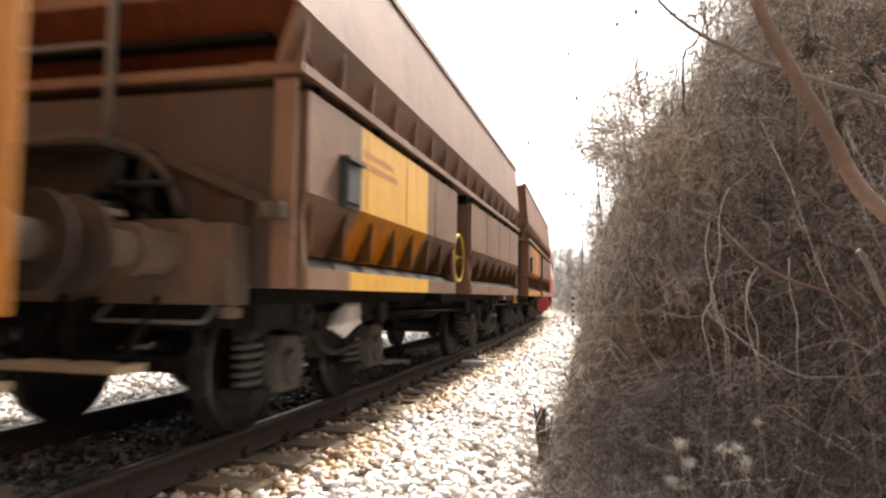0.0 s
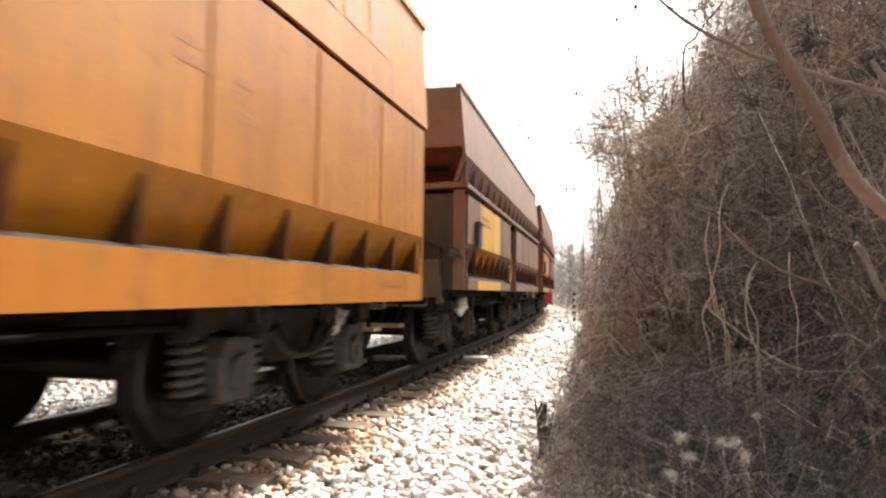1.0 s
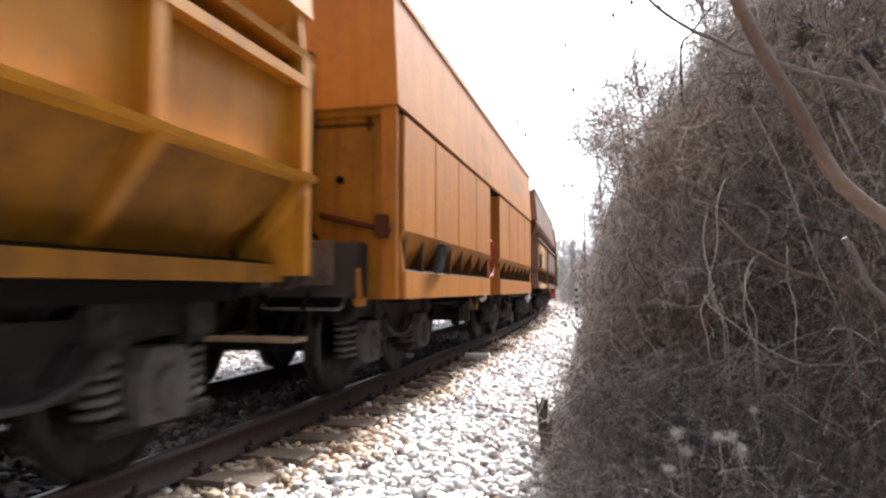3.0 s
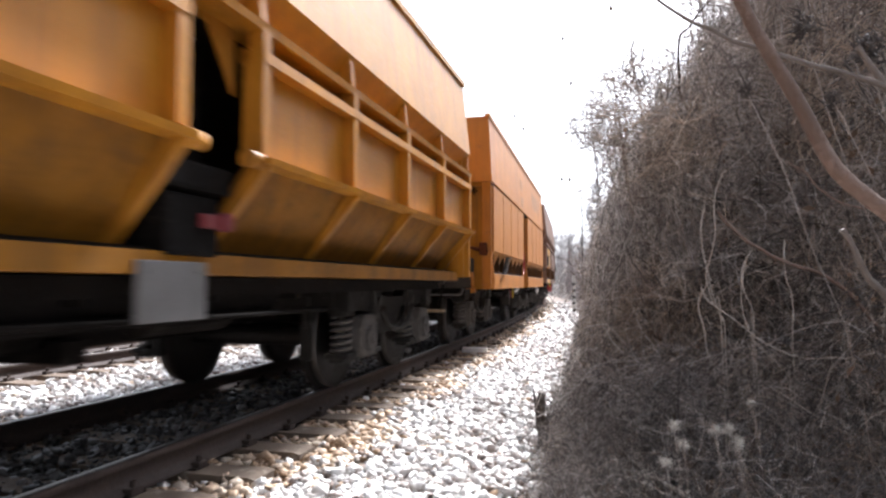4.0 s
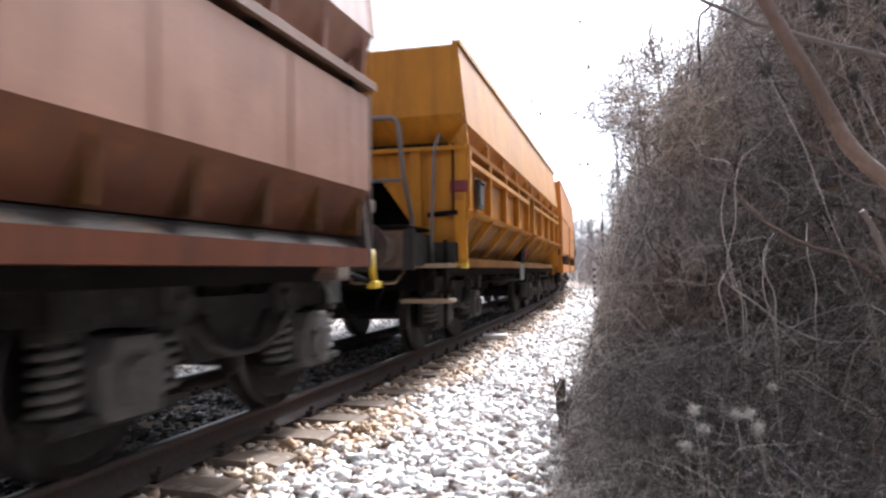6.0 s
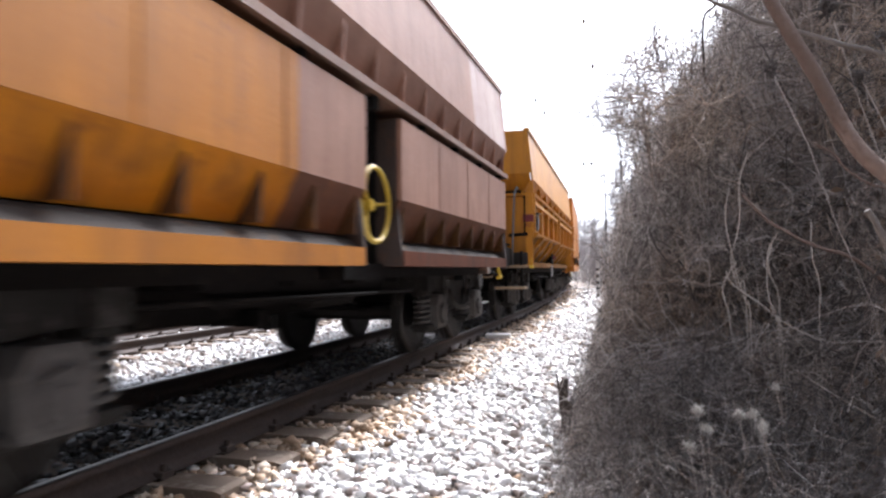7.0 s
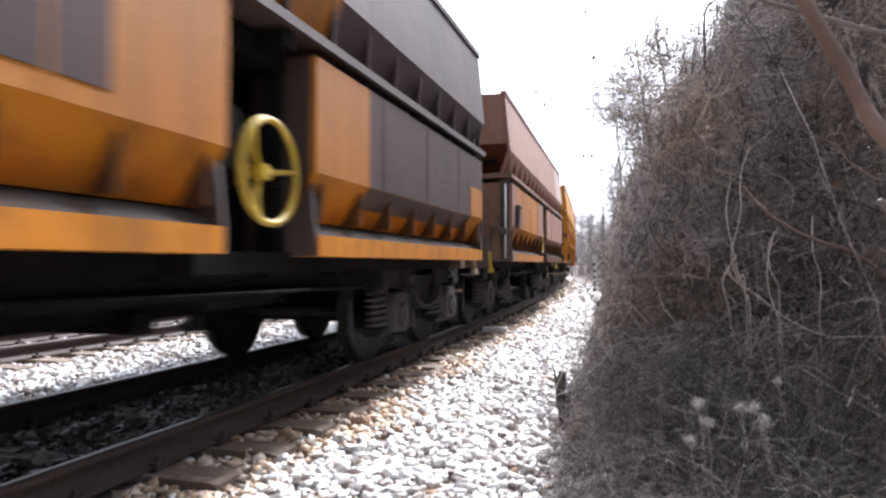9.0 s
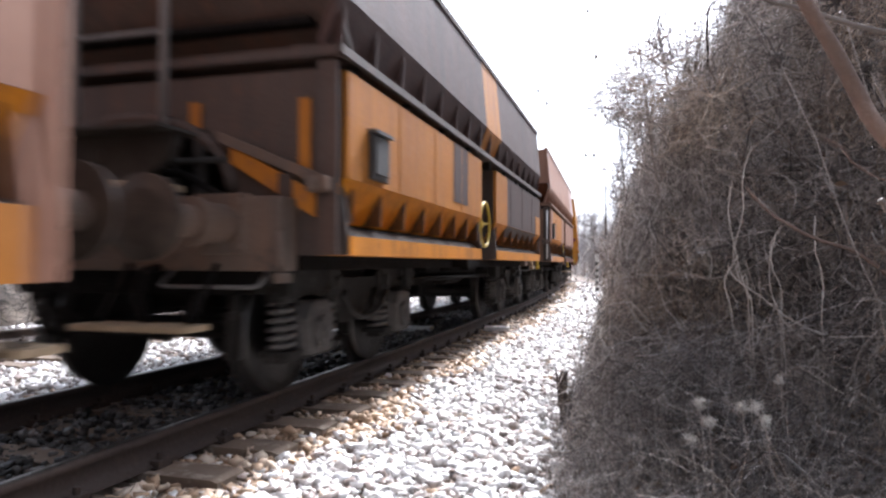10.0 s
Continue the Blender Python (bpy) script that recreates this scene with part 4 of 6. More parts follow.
        arc = [(-0.22 + 0.44 * math.cos(q), 1.74 + 0.30 * math.sin(q)) for q in np.linspace(math.pi, 2 * math.pi, 13)]
        prism(bm, arc, e * (half + 0.32), e * (half + 0.40), "x")
        part("bracket", bm, DUST, platform, "curved grey steel bracket")
        # arch over the opening in the end wall, with its uprights and brake gear
        bm = bmesh.new()
        tube(bm, [(e * (half + 0.0), 0.80 * math.cos(q), 1.42 + 0.52 * math.sin(q)) for q in np.linspace(0, math.pi, 17)], 0.045, 8)
        part("end_arch", bm, pal["end"], car)
        for y in (-0.56, -0.34, 0.34, 0.56):
            bm = bmesh.new()
            box(bm, *sorted((e * (half - 0.03), e * (half + 0.03))), y - 0.035, y + 0.035, 1.30, 1.84 if abs(y) > 0.4 else 1.92, 0, 0.006)
            part("end_post", bm, DUST, car)
        bm = bmesh.new()
        tube(bm, [(e * (half + 0.05), -0.78, 1.62), (e * (half + 0.05), 0.78, 1.62)], 0.022, 8)
        part("cross_rod", bm, DUST, car)
        bm = bmesh.new()
        disc(bm, (0, -0.1, 1.62), 0.15, e * (half + 0.05), e * (half + 0.30), "x", 20)
        disc(bm, (0, -0.1, 1.62), 0.05, e * (half + 0.02), e * (half + 0.42), "x", 12)
        part("brake_cylinder", bm, DUST, car)
        bm = bmesh.new()
        tube(bm, [(e * (half + 0.14), -0.85, 1.36), (e * (half + 0.16), -0.55, 1.52), (e * (half + 0.16), 0.2, 1.58)], 0.025, 6)
        part("linkage", bm, UNDER, car)
        for sy in (-1, 1):
            bm = bmesh.new()
            box(bm, *sorted((e * (half + 0.03), e * (half + 0.12))), *sorted((sy * 1.38, sy * 1.53)), 1.39, 1.49, 0, 0.02)
            disc(bm, (0, sy * 1.44, 1.44), 0.035, e * (half + 0.12), e * (half + 0.15), "x", 10)
            part("brace_bracket", bm, HEADST, car)
        steps(car, e * (half + 0.52), WOODSTEP)
    undergear(car, half)
    add_buffers(car, half + 0.22, reach - 0.22)
    for x in pivots:
        add_bogie(car, x)
    lever(car, -half - 0.25, 1.29, 0.84, pal.get("lever"))
    # inner hopper seen through the middle gap, its shade put into near-black colour
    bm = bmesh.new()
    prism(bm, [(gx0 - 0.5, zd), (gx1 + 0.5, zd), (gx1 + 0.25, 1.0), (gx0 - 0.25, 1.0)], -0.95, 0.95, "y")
    part("dark_core", bm, UNDER, car)
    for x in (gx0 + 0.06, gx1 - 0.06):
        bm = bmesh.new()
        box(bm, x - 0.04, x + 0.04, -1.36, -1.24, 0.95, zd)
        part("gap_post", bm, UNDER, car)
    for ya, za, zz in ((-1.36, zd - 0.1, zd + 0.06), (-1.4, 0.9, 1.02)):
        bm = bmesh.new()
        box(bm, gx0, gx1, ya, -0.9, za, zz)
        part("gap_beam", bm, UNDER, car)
    return car


def label_box(car, x, lat, z, tilt=0.0, size=1.0):
    bm = bmesh.new()
    box(bm, -0.16, 0.16, -0.035, 0.0, -0.17, 0.17, 0, 0.008)
    box(bm, -0.13, 0.13, -0.05, -0.035, -0.13, 0.13, 0, 0.004)
    box(bm, -0.17, 0.17, -0.07, 0.0, 0.15, 0.175)
    o = part("document_holder", bm, BLACKPAINT, car, "black metal document holder")
    o.matrix_basis = pose(x, -lat, z, tilt, 0, 0) @ Matrix.Diagonal((size, 1, size, 1))


def ice(car, x, y, z, size, seed):
    rng = random.Random(seed)
    bm = bmesh.new()
    bmesh.ops.create_icosphere(bm, subdivisions=3, radius=1)
    for v in bm.verts:
        k = 1 + 0.35 * noise.noise(v.co * 2.2 + Vector((seed, 0, 0)))
        k *= 1 + 0.25 * noise.noise(v.co * 6.0)
        v.co = Vector((v.co.x * size * 1.5 * k, v.co.y * size * 0.5 * k, v.co.z * size * 0.85 * k))
        v.co.x += v.co.z * 0.8
    o = part("ice_lump", bm, SNOW, car, "lump of dirty ice frozen to the frame", True)
    o.location = (x, y, z)


def plain(xa, xb, m):
    return [(xa - 9, xb + 9, m, m)]


# first wagon behind the engine
H = 4.9
c = hopper_car("coal_hopper_wagon", "rusty brown coal hopper wagon with an ochre door panel", 63.6, H, "lip",
               dict(gap=(-0.45, 0.45), body=REDBROWN, edge=REDBROWN, lip=BROWN, upper=REDBROWN, band=BROWN, end=DARKBROWN,
                    doors=[[(-9, -3.9, REDBROWN, REDBROWN), (-3.9, -1.3, OLDORANGE, SOILED), (-1.3, 9, REDBROWN, REDBROWN)], plain(0, 0, REDBROWN)],
                    sills=[[(-9, 9, OLDORANGE)], [(-9, 9, BROWN)]]))
label_box(c, -4.2, 1.57, 1.72)
handwheel(c, 0.0, 1.5, 1.45, 0.29, LEVER, "yellow spoked handwheel")

# brown wagon with the ochre panel
c = hopper_car("coal_hopper_wagon", "dark brown coal hopper wagon with a bright ochre door panel", 51.87, 4.92, "lip", pivots=(-3.2, 3.4),
               pal=dict(gap=(-0.72, 0.15), body=BROWN, edge=BROWN, lip=BROWN, upper=BROWN, band=BROWN, endband=RUST, end=DARKBROWN,
                    doors=[[(-9, -3.9, BROWN, BROWN), (-3.9, -2.05, PANEL, SOILED), (-2.05, 9, BROWN, BROWN)], plain(0, 0, BROWN)],
                    sills=[[(-9, -4.1, BROWN), (-4.1, -2.0, PANEL), (-2.0, 9, BROWN)], [(-9, 9, BROWN)]], lever=HEADST))
label_box(c, -4.15, 1.57, 1.72)
handwheel(c, -0.15, 1.45, 1.47, 0.29, LEVER, "yellow spoked handwheel")
bars(c, -3.85, 1.57, 1.98, 2, 0.9, 0.05, FADED, 1)
ice(c, -3.0, -1.12, 0.78, 0.17, 2)

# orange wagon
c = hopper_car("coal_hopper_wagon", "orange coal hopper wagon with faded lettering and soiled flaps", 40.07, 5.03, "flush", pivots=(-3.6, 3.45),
               pal=dict(gap=(-0.5, 0.41), body=ORANGE, edge=ORANGE, lip=UNDER, upper=ORANGE, band=ORANGE, end=DARKYELLOW, post=OLDORANGE,
                    doors=[[(-9, 9, ORANGE, FLAP)], [(-9, 9, ORANGE, FLAP)]], sills=[[(-9, 9, ORANGE)], [(-9, 9, ORANGE)]], lever=OLDORANGE))
label_box(c, -3.76, 1.59, 1.28, 12, 0.85)
handwheel(c, -0.06, 1.45, 1.5, 0.28, RED, "red spoked handwheel")
bars(c, 1.3, 1.57, 2.04, 2, 0.22, 0.05, FADED, 3)
bars(c, 1.75, 1.57, 1.98, 3, 0.2, 0.05, FADED, 13)
bars(c, -4.4, 1.576, 1.01, 1, 0.5, 0.06, FADED, 4)
bars(c, 3.9, 1.576, 1.01, 1, 0.5, 0.05, FADED, 5)
bars(c, 1.7, 1.572, 2.86, 1, 2.9, 0.40, FADEDBLUE, 6, 0.05)
bars(c, -1.0, 1.572, 2.98, 2, 0.6, 0.22, FADEDBLUE, 7, 0.05)
ice(c, 4.2, -1.0, 0.72, 0.17, 5)
ice(c, 0.35, -1.3, 0.86, 0.10, 9)
bm = bmesh.new()
box(bm, -0.75, 0.1, -1.22, -1.14, 0.66, 0.74, 0, 0.01)
box(bm, -0.62, -0.5, -1.26, -1.1, 0.5, 0.8, 0, 0.02)
part("brake_valve", bm, DUST, c)
bm = bmesh.new()
tube(bm, [(-0.5, -1.24, 0.86), (-0.42, -1.26, 0.80), (-0.36, -1.27, 0.66)], 0.015, 8)
part("release_handle", bm, CRIMSON, c, "red release handle")
bm = bmesh.new()
tube(bm, [(0.22, -1.24, 0.88), (0.06, -1.26, 0.80), (-0.02, -1.27, 0.66)], 0.018, 8)
part("changeover_handle", bm, LEVER, c, "yellow changeover handle")

# brown-and-orange wagon
c = hopper_car("coal_hopper_wagon", "red-brown coal hopper wagon with an orange patch on its door", 14.8, 4.85, "lip", pivots=(-3.35, 3.9),
               pal=dict(fold=1.53, gap=(-0.28, 0.45), body=SALMON, edge=DARKBROWN, lip=BROWN, upper=SALMON, band=SALMON, endband=RUST, end=BROWN, upatch=[(3.0, 4.8, PALEPATCH)],
                    doors=[[(-9, -4.15, SALMON, BROWN), (-4.15, -1.25, OLDORANGE, SOILED), (-1.25, 9, SALMON, REDBROWN)], [(-9, 9, SALMON, REDBROWN)]],
                    sills=[[(-9, -4.3, BROWN), (-4.3, 9, OLDORANGE)], [(-9, 9, RUST)]]))
label_box(c, -4.2, 1.57, 1.70)
handwheel(c, 0.06, 1.46, 1.5, 0.28, LEVER, "yellow spoked handwheel")
bars(c, -3.5, 1.57, 2.04, 2, 0.8, 0.05, FADED, 8)
bm = bmesh.new()
tube(bm, [(-4.93, -1.50, 1.05), (-4.93, -1.50, 2.15)], 0.015, 8)
part("grab_rail", bm, WHITEPAINT, c, "white painted grab rail")
lever(c, 5.40, 1.32, 0.84)
bm = bmesh.new()
tube(bm, [(4.9, -1.2, 1.0), (5.2, -1.28, 0.92), (5.42, -1.32, 0.88)], 0.025, 8)
part("lever_arm", bm, UNDER, c)

# patched wagon
c = hopper_car("coal_hopper_wagon", "grey-brown and orange patched coal hopper wagon", 3.32, 4.72, "lip", pivots=(-3.2, 3.85),
               pal=dict(brace=HEADST, fold=1.495, gap=(-0.62, 0.28), body=GREYBROWN, edge=DARKBROWN, lip=DARKBROWN, upper=GREYBROWN, band=GREYBROWN, endband=DARKBROWN, end=DARKBROWN,
                    upatch=[(-0.3, 0.65, OLDORANGE)],
                    doors=[[(-9, 9, OLDORANGE, SOILED)],
                           [(-9, 1.1, OLDORANGE, SOILED), (1.1, 9, GREYBROWN, SOILED)]],
                    sills=[[(-9, 9, SOILED)], [(-9, 9, SOILED)]], lever=HEADST))
label_box(c, -4.1, 1.57, 1.70)
handwheel(c, -0.12, 1.45, 1.5, 0.28, LEVER, "yellow spoked handwheel")
for x0, x1, za, zb2, m, words in ((-1.95, -1.34, 1.58, 2.186, GREYBROWN, "patch of grey-brown paint"), (4.06, 4.62, 1.50, 1.83, OLDORANGE, "patch of old orange paint")):
    bm = bmesh.new()
    box(bm, x0, x1, -1.574, -1.569, za, zb2)
    part("paint_patch", bm, m, c, words)
bm = bmesh.new()
prism(bm, [(-1.572, 1.488), (-1.562, 1.488), (-1.475, 1.345), (-1.484, 1.343)], 1.1, 4.05, "x")
part("paint_patch", bm, DARKBROWN, c, "patch of dark brown paint")
bm = bmesh.new()
prism(bm, [(-1.573, 2.657), (-1.563, 2.657), (-1.449, 2.337), (-1.459, 2.337)], -0.3, 0.65, "x")
part("paint_patch", bm, OLDORANGE, c, "patch of old orange paint")
bm = bmesh.new()
prism(bm, [(-1.40, 1.24), (-1.40, 1.40), (-0.80, 1.72), (-0.80, 1.60)], -4.705, -4.745, "x")
part("paint_patch", bm, OLDORANGE, c, "patch of old orange paint")
for ya, yb, za, zb2 in ((-1.36, -1.28, 1.50, 2.0), (-0.55, -0.47, 1.85, 2.02)):
    bm = bmesh.new()
    box(bm, -4.72, -4.705, ya, yb, za, zb2)
    part("paint_patch", bm, OLDORANGE, c, "patch of old orange paint")

lever(c, 5.20, 1.32, 0.84, WOODSTEP)
bm = bmesh.new()
tube(bm, [(5.20 + 0.055 * math.cos(q), -1.32, 1.68 + 0.20 * math.sin(q)) for q in np.linspace(0, 6.283, 21)[:-1]], 0.02, 8, closed=True)
tube(bm, [(5.20, -1.32, 1.49), (5.20, -1.33, 1.15)], 0.03, 8)
part("uncoupling_handle", bm, WOODSTEP, c, "pale looped uncoupling handle")
bm = bmesh.new()
box(bm, 4.70, 5.24, -1.30, -1.24, 1.10, 1.22, 0, 0.01)
part("handle_bracket", bm, HEADST, c)

# last orange wagon
c = hopper_car("coal_hopper_wagon", "orange coal hopper wagon with a soiled lower flap", -8.5, 5.03, "flush",
               dict(gap=(-0.55, 0.33), body=OLDORANGE, edge=SALMON, lip=UNDER, upper=SALMON, band=OLDORANGE, end=SALMON,
                    doors=[[(-9, 9, OLDORANGE, SOILED)], [(-9, 3.2, OLDORANGE, SOILED), (3.2, 9, SALMON, SOILED)]], sills=[[(-9, 9, OLDORANGE)], [(-9, 9, OLDORANGE)]]))


def yellow_car(s9, half=5.4):
    car = thing("coal_hopper_wagon", "bright yellow ribbed coal hopper wagon with a railed end platform", "hopper wagon", "wagons of the coal train")
    CARS.append((car, s9))
    gaps = ((-half, -0.44), (0.20, half - 0.05))
    for sg in (1, -1):
        for d, (xa, xb) in enumerate(gaps):
            y = lambda la: -sg * la
            bm = bmesh.new()
            prism(bm, [(y(1.50), 1.64), (y(1.50), 2.22), (y(1.46), 2.22), (y(1.46), 1.64)], xa, xb, "x")
            door = part("side_panel", bm, YELLOW, car)
            bm = bmesh.new()
            prism(bm, [(y(1.53), 1.61), (y(1.49), 1.61), (y(1.14), 1.13), (y(1.18), 1.13)], xa, xb, "x")
            end_x = xa if d == 0 else xb
            for v in bm.verts:                                     # hipped towards the wagon's end
                if v.co.z < 1.2 and abs(v.co.x - end_x) < 1e-4:
                    v.co.x -= math.copysign(0.42, end_x)
            part("lower_panel", bm, DARKYELLOW, door, "coal-soiled lower panel, shade in its darker yellow")
            bm = bmesh.new()
            prism(bm, [(y(1.46), 1.595), (y(1.63), 1.60), (y(1.64), 1.635), (y(1.46), 1.67)], xa - 0.02, xb + 0.02, "x")
            part("ledge", bm, YELLOW, door)
            for xe in ((xb + 0.05,) if d == 0 else (xa - 0.05,)):
                bm = bmesh.new()
                tube(bm, [(xe - 0.07, y(1.56), 1.62), (xe + 0.07, y(1.56), 1.62)], 0.045, 12)
                part("hinge_knuckle", bm, YELLOW, door)
            bm = bmesh.new()
            prism(bm, [(y(1.44), 2.16), (y(1.59), 2.16), (y(1.59), 2.22), (y(1.44), 2.24)], xa, xb, "x")
            part("upper_rail", bm, YELLOW, door)
            n = 5
            for k in range(n):
                x = xa + 0.04 + (xb - xa - 0.08) * k / (n - 1)
                bm = bmesh.new()
                box(bm, x - 0.035, x + 0.035, *sorted((y(1.49), y(1.585))), 1.66, 2.36)
                part("post", bm, YELLOW, door)
                bm = bmesh.new()
                prism(bm, [(y(1.62), 1.60), (y(1.50), 1.60), (y(1.14), 1.13), (y(1.23), 1.13)], x - 0.03, x + 0.03, "x")
                part("rib", bm, YELLOW, door)
                bm = bmesh.new()
                prism(bm, [(y(1.56), 2.40), (y(1.40), 2.40), (y(1.54), 2.64)], x - 0.02, x + 0.02, "x")
                part("gusset", bm, YELLOW, door)
        bm = bmesh.new()
        prism(bm, [(y(1.08), 1.115), (y(1.40), 1.115), (y(1.40), 1.01), (y(1.08), 1.01)], -half, half, "x")
        part("side_sill", bm, DARKYELLOW, car)
        bm = bmesh.new()
        prism(bm, [(y(1.10), 1.12), (y(1.36), 1.12), (y(1.28), 1.14), (y(1.10), 1.16)], -half, half, "x")
        part("coal_dust", bm, UNDER, car, "dark coal dust lying on the sill")
        bm = bmesh.new()
        prism(bm, [(y(1.34), 2.335), (y(1.58), 2.33), (y(1.59), 2.375), (y(1.34), 2.405)], -half - 0.02, half, "x")
        part("top_ledge", bm, YELLOW, car)
    t, e0, zt = 0.035, half + 0.03, 3.54
    for sg in (1, -1):
        up = bmesh.new()
        prism(up, [(-sg * 1.56, 2.62), (-sg * 1.46, zt), (-sg * (1.46 - t), zt), (-sg * (1.56 - t), 2.62)], -e0, e0, "x")
        part("upper_side", up, YELLOW, car)
        up = bmesh.new()
        prism(up, [(-sg * 1.559, 2.62), (-sg * 1.37, 2.39), (-sg * 1.33, 2.39), (-sg * 1.51, 2.62)], -e0 + 0.05, e0 - 0.05, "x")
        part("sloped_band", up, YELLOW, car)
        up = bmesh.new()
        prism(up, [(-sg * 1.49, zt - 0.02), (-sg * 1.49, zt + 0.04), (-sg * 1.39, zt + 0.04), (-sg * 1.39, zt - 0.02)], -e0, e0, "x")
        part("rim", up, YELLOW, car)
    for e in (-1, 1):
        up = bmesh.new()
        prism(up, [(-1.515, 2.74), (-1.43, zt), (1.43, zt), (1.515, 2.74)], e * (e0 - 0.05), e * (e0 - 0.005), "x")
        prism(up, [(e * (e0 - 0.001), 2.74), (e * (e0 - 0.30), 2.36), (e * (e0 - 0.34), 2.36), (e * (e0 - 0.05), 2.74)], -1.50, 1.50, "y")
        part("upper_end", up, YELLOW, car)
    for e in (-1, 1):
        bm = bmesh.new()
        prism(bm, [(-1.48, 1.05), (-1.48, 2.32), (1.48, 2.32), (1.48, 1.05), (1.2, 1.05), (0.95, 1.42), (0.5, 2.05), (-0.5, 2.05), (-0.95, 1.42), (-1.2, 1.05)], e * (half - 0.05), e * (half - 0.01), "x")
        part("end_wall", bm, YELLOW, car)
        for y in (-1.48, -0.95, -0.32, 0.5, 1.48):
            bm = bmesh.new()
            box(bm, *sorted((e * (half - 0.01), e * (half + 0.05))), y - 0.07, y + 0.07, 1.05 if abs(y) > 0.9 else 1.3, 2.34 if abs(y) > 0.9 else 3.25, 0, 0.006)
            part("end_post", bm, YELLOW, car)
        bm = bmesh.new()
        box(bm, *sorted((e * (half - 0.28), e * (half + 0.08))), -1.55, 1.55, 2.325, 2.37)
        part("end_ledge", bm, YELLOW, car)
        # dark chute, its colour standing in for the shaded void
        bm = bmesh.new()
        prism(bm, [(e * (half - 0.5), 2.0), (e * (half - 1.9), 1.05), (e * (half - 1.95), 1.1), (e * (half - 0.5), 2.05)], -1.1, 1.1, "y")
        part("chute", bm, UNDER, car)
        bm = bmesh.new()
        box(bm, *sorted((e * (half + 0.02), e * (half + 0.20))), -1.45, 1.45, 1.06, 1.28, 0, 0.015)
        part("headstock", bm, DUST, car)
        out = 0.86 if e < 0 else 0.24
        bm = bmesh.new()
        box(bm, *sorted((e * (half + out - 0.10), e * (half + out))), -1.18, 1.18, 0.98, 1.40, 0, 0.015)
        part("buffer_beam", bm, DUST, car, "dusty grey buffer beam")
        for yy in (-1.12, -0.45, 0.45, 1.12) if e < 0 else ():
            bm = bmesh.new()
            box(bm, e * (half + out - 0.098), e * (half + 0.202), yy - 0.05, yy + 0.05, 1.02, 1.36, 0, 0.01)
            part("platform_bearer", bm, DUST, car)
        bm = bmesh.new()
        box(bm, *sorted((e * (half + 0.05), e * (half + out + 0.03))), -1.12, 1.12, 1.405, 1.44, 0, 0.01)
        part("platform", bm, UNDER, car)
    # unseen sheet added to shut out light through the open top
    bm = bmesh.new()
    box(bm, -half + 0.1, half - 0.1, -1.32, 1.32, 2.40, 2.44)
    part("floor_blind", bm, UNDER, car)
    # cross walls added against sky slits in the end openings
    for e in (-1, 1):
        bm = bmesh.new()
        box(bm, *sorted((e * (half - 0.95), e * (half - 0.90))), -1.10, 1.10, 1.05, 2.40)
        part("end_blind", bm, UNDER, car)
    x = -half - 0.62
    bm = bmesh.new()
    tube(bm, bend([(x + 0.3, -0.98, 1.05), (x + 0.3, -1.0, 1.55), (x, -1.0, 1.95), (x, -0.94, 2.60), (x, 0.9, 2.60), (x, 1.0, 1.9), (x + 0.3, 1.0, 1.1)], 0.12, 6), 0.026, 10)
    tube(bm, [(x, -0.97, 1.93), (x, 0.97, 1.93)], 0.02, 8)
    tube(bm, [(x, -0.1, 1.1), (x, -0.1, 2.6)], 0.02, 8)
    part("platform_railing", bm, PIPE, car, "grey bent-pipe railing")
    bm = bmesh.new()
    tube(bm, bend([(x + 0.55, -1.28, 2.45), (x + 0.42, -1.28, 2.48), (x + 0.36, -1.24, 2.3), (x + 0.36, -1.2, 1.35), (x + 0.4, -1.2, 1.0)], 0.06), 0.02, 8)
    part("grab_rail", bm, PIPE, car)
    bm = bmesh.new()
    for yy in (-1.08, -1.36):
        tube(bm, [(x + 0.34, yy, 1.3), (x + 0.32, yy, 0.36)], 0.026, 8)
    part("step_stringer", bm, UNDER, car)
    for zz in (0.62, 1.0):
        bm = bmesh.new()
        box(bm, x + 0.16, x + 0.48, -1.45, -0.9, zz, zz + 0.045, 0, 0.008)
        part("step_board", bm, WOODSTEP, car, "worn step board")
    bm = bmesh.new()
    tube(bm, bend([(x + 0.3, -0.9, 0.98), (x + 0.12, -0.86, 0.84), (x + 0.12, -0.35, 0.84), (x + 0.3, -0.3, 0.96)], 0.05), 0.016, 6)
    part("shunter_handle", bm, WOODSTEP, car)
    bm = bmesh.new()
    box(bm, -half - 0.06, -half + 0.04, -1.56, -1.36, 1.84, 1.98, 0, 0.02)
    box(bm, -half - 0.05, -half - 0.01, -1.52, -1.40, 1.74, 1.84, 0, 0.01)
    part("tail_lamp", bm, CRIMSON, car, "faded red lamp bracket")
    bm = bmesh.new()
    tube(bm, [(-half - 0.05, -1.45, 1.62), (-half - 0.05, -1.1, 1.60)], 0.03, 8)
    tube(bm, [(-half - 0.05, -1.40, 1.62), (-half - 0.05, -1.40, 2.4)], 0.014, 6)
    part("locking_bar", bm, UNDER, car)
    bm = bmesh.new()
    box(bm, -0.54, -0.04, -1.42, -1.40, 0.79, 1.07, 0, 0.006)
    for xx in (-0.48, -0.10):
        disc(bm, (xx, 0, 1.02), 0.012, -1.425, -1.42, "y", 8)
    part("plate", bm, PIPE, car, "pale grey sheet plate")
    bm = bmesh.new()
    prism(bm, [(0.18, 2.36), (0.18, 1.98), (-0.06, 2.30), (-0.12, 2.36)], -1.42, -1.40, "y")
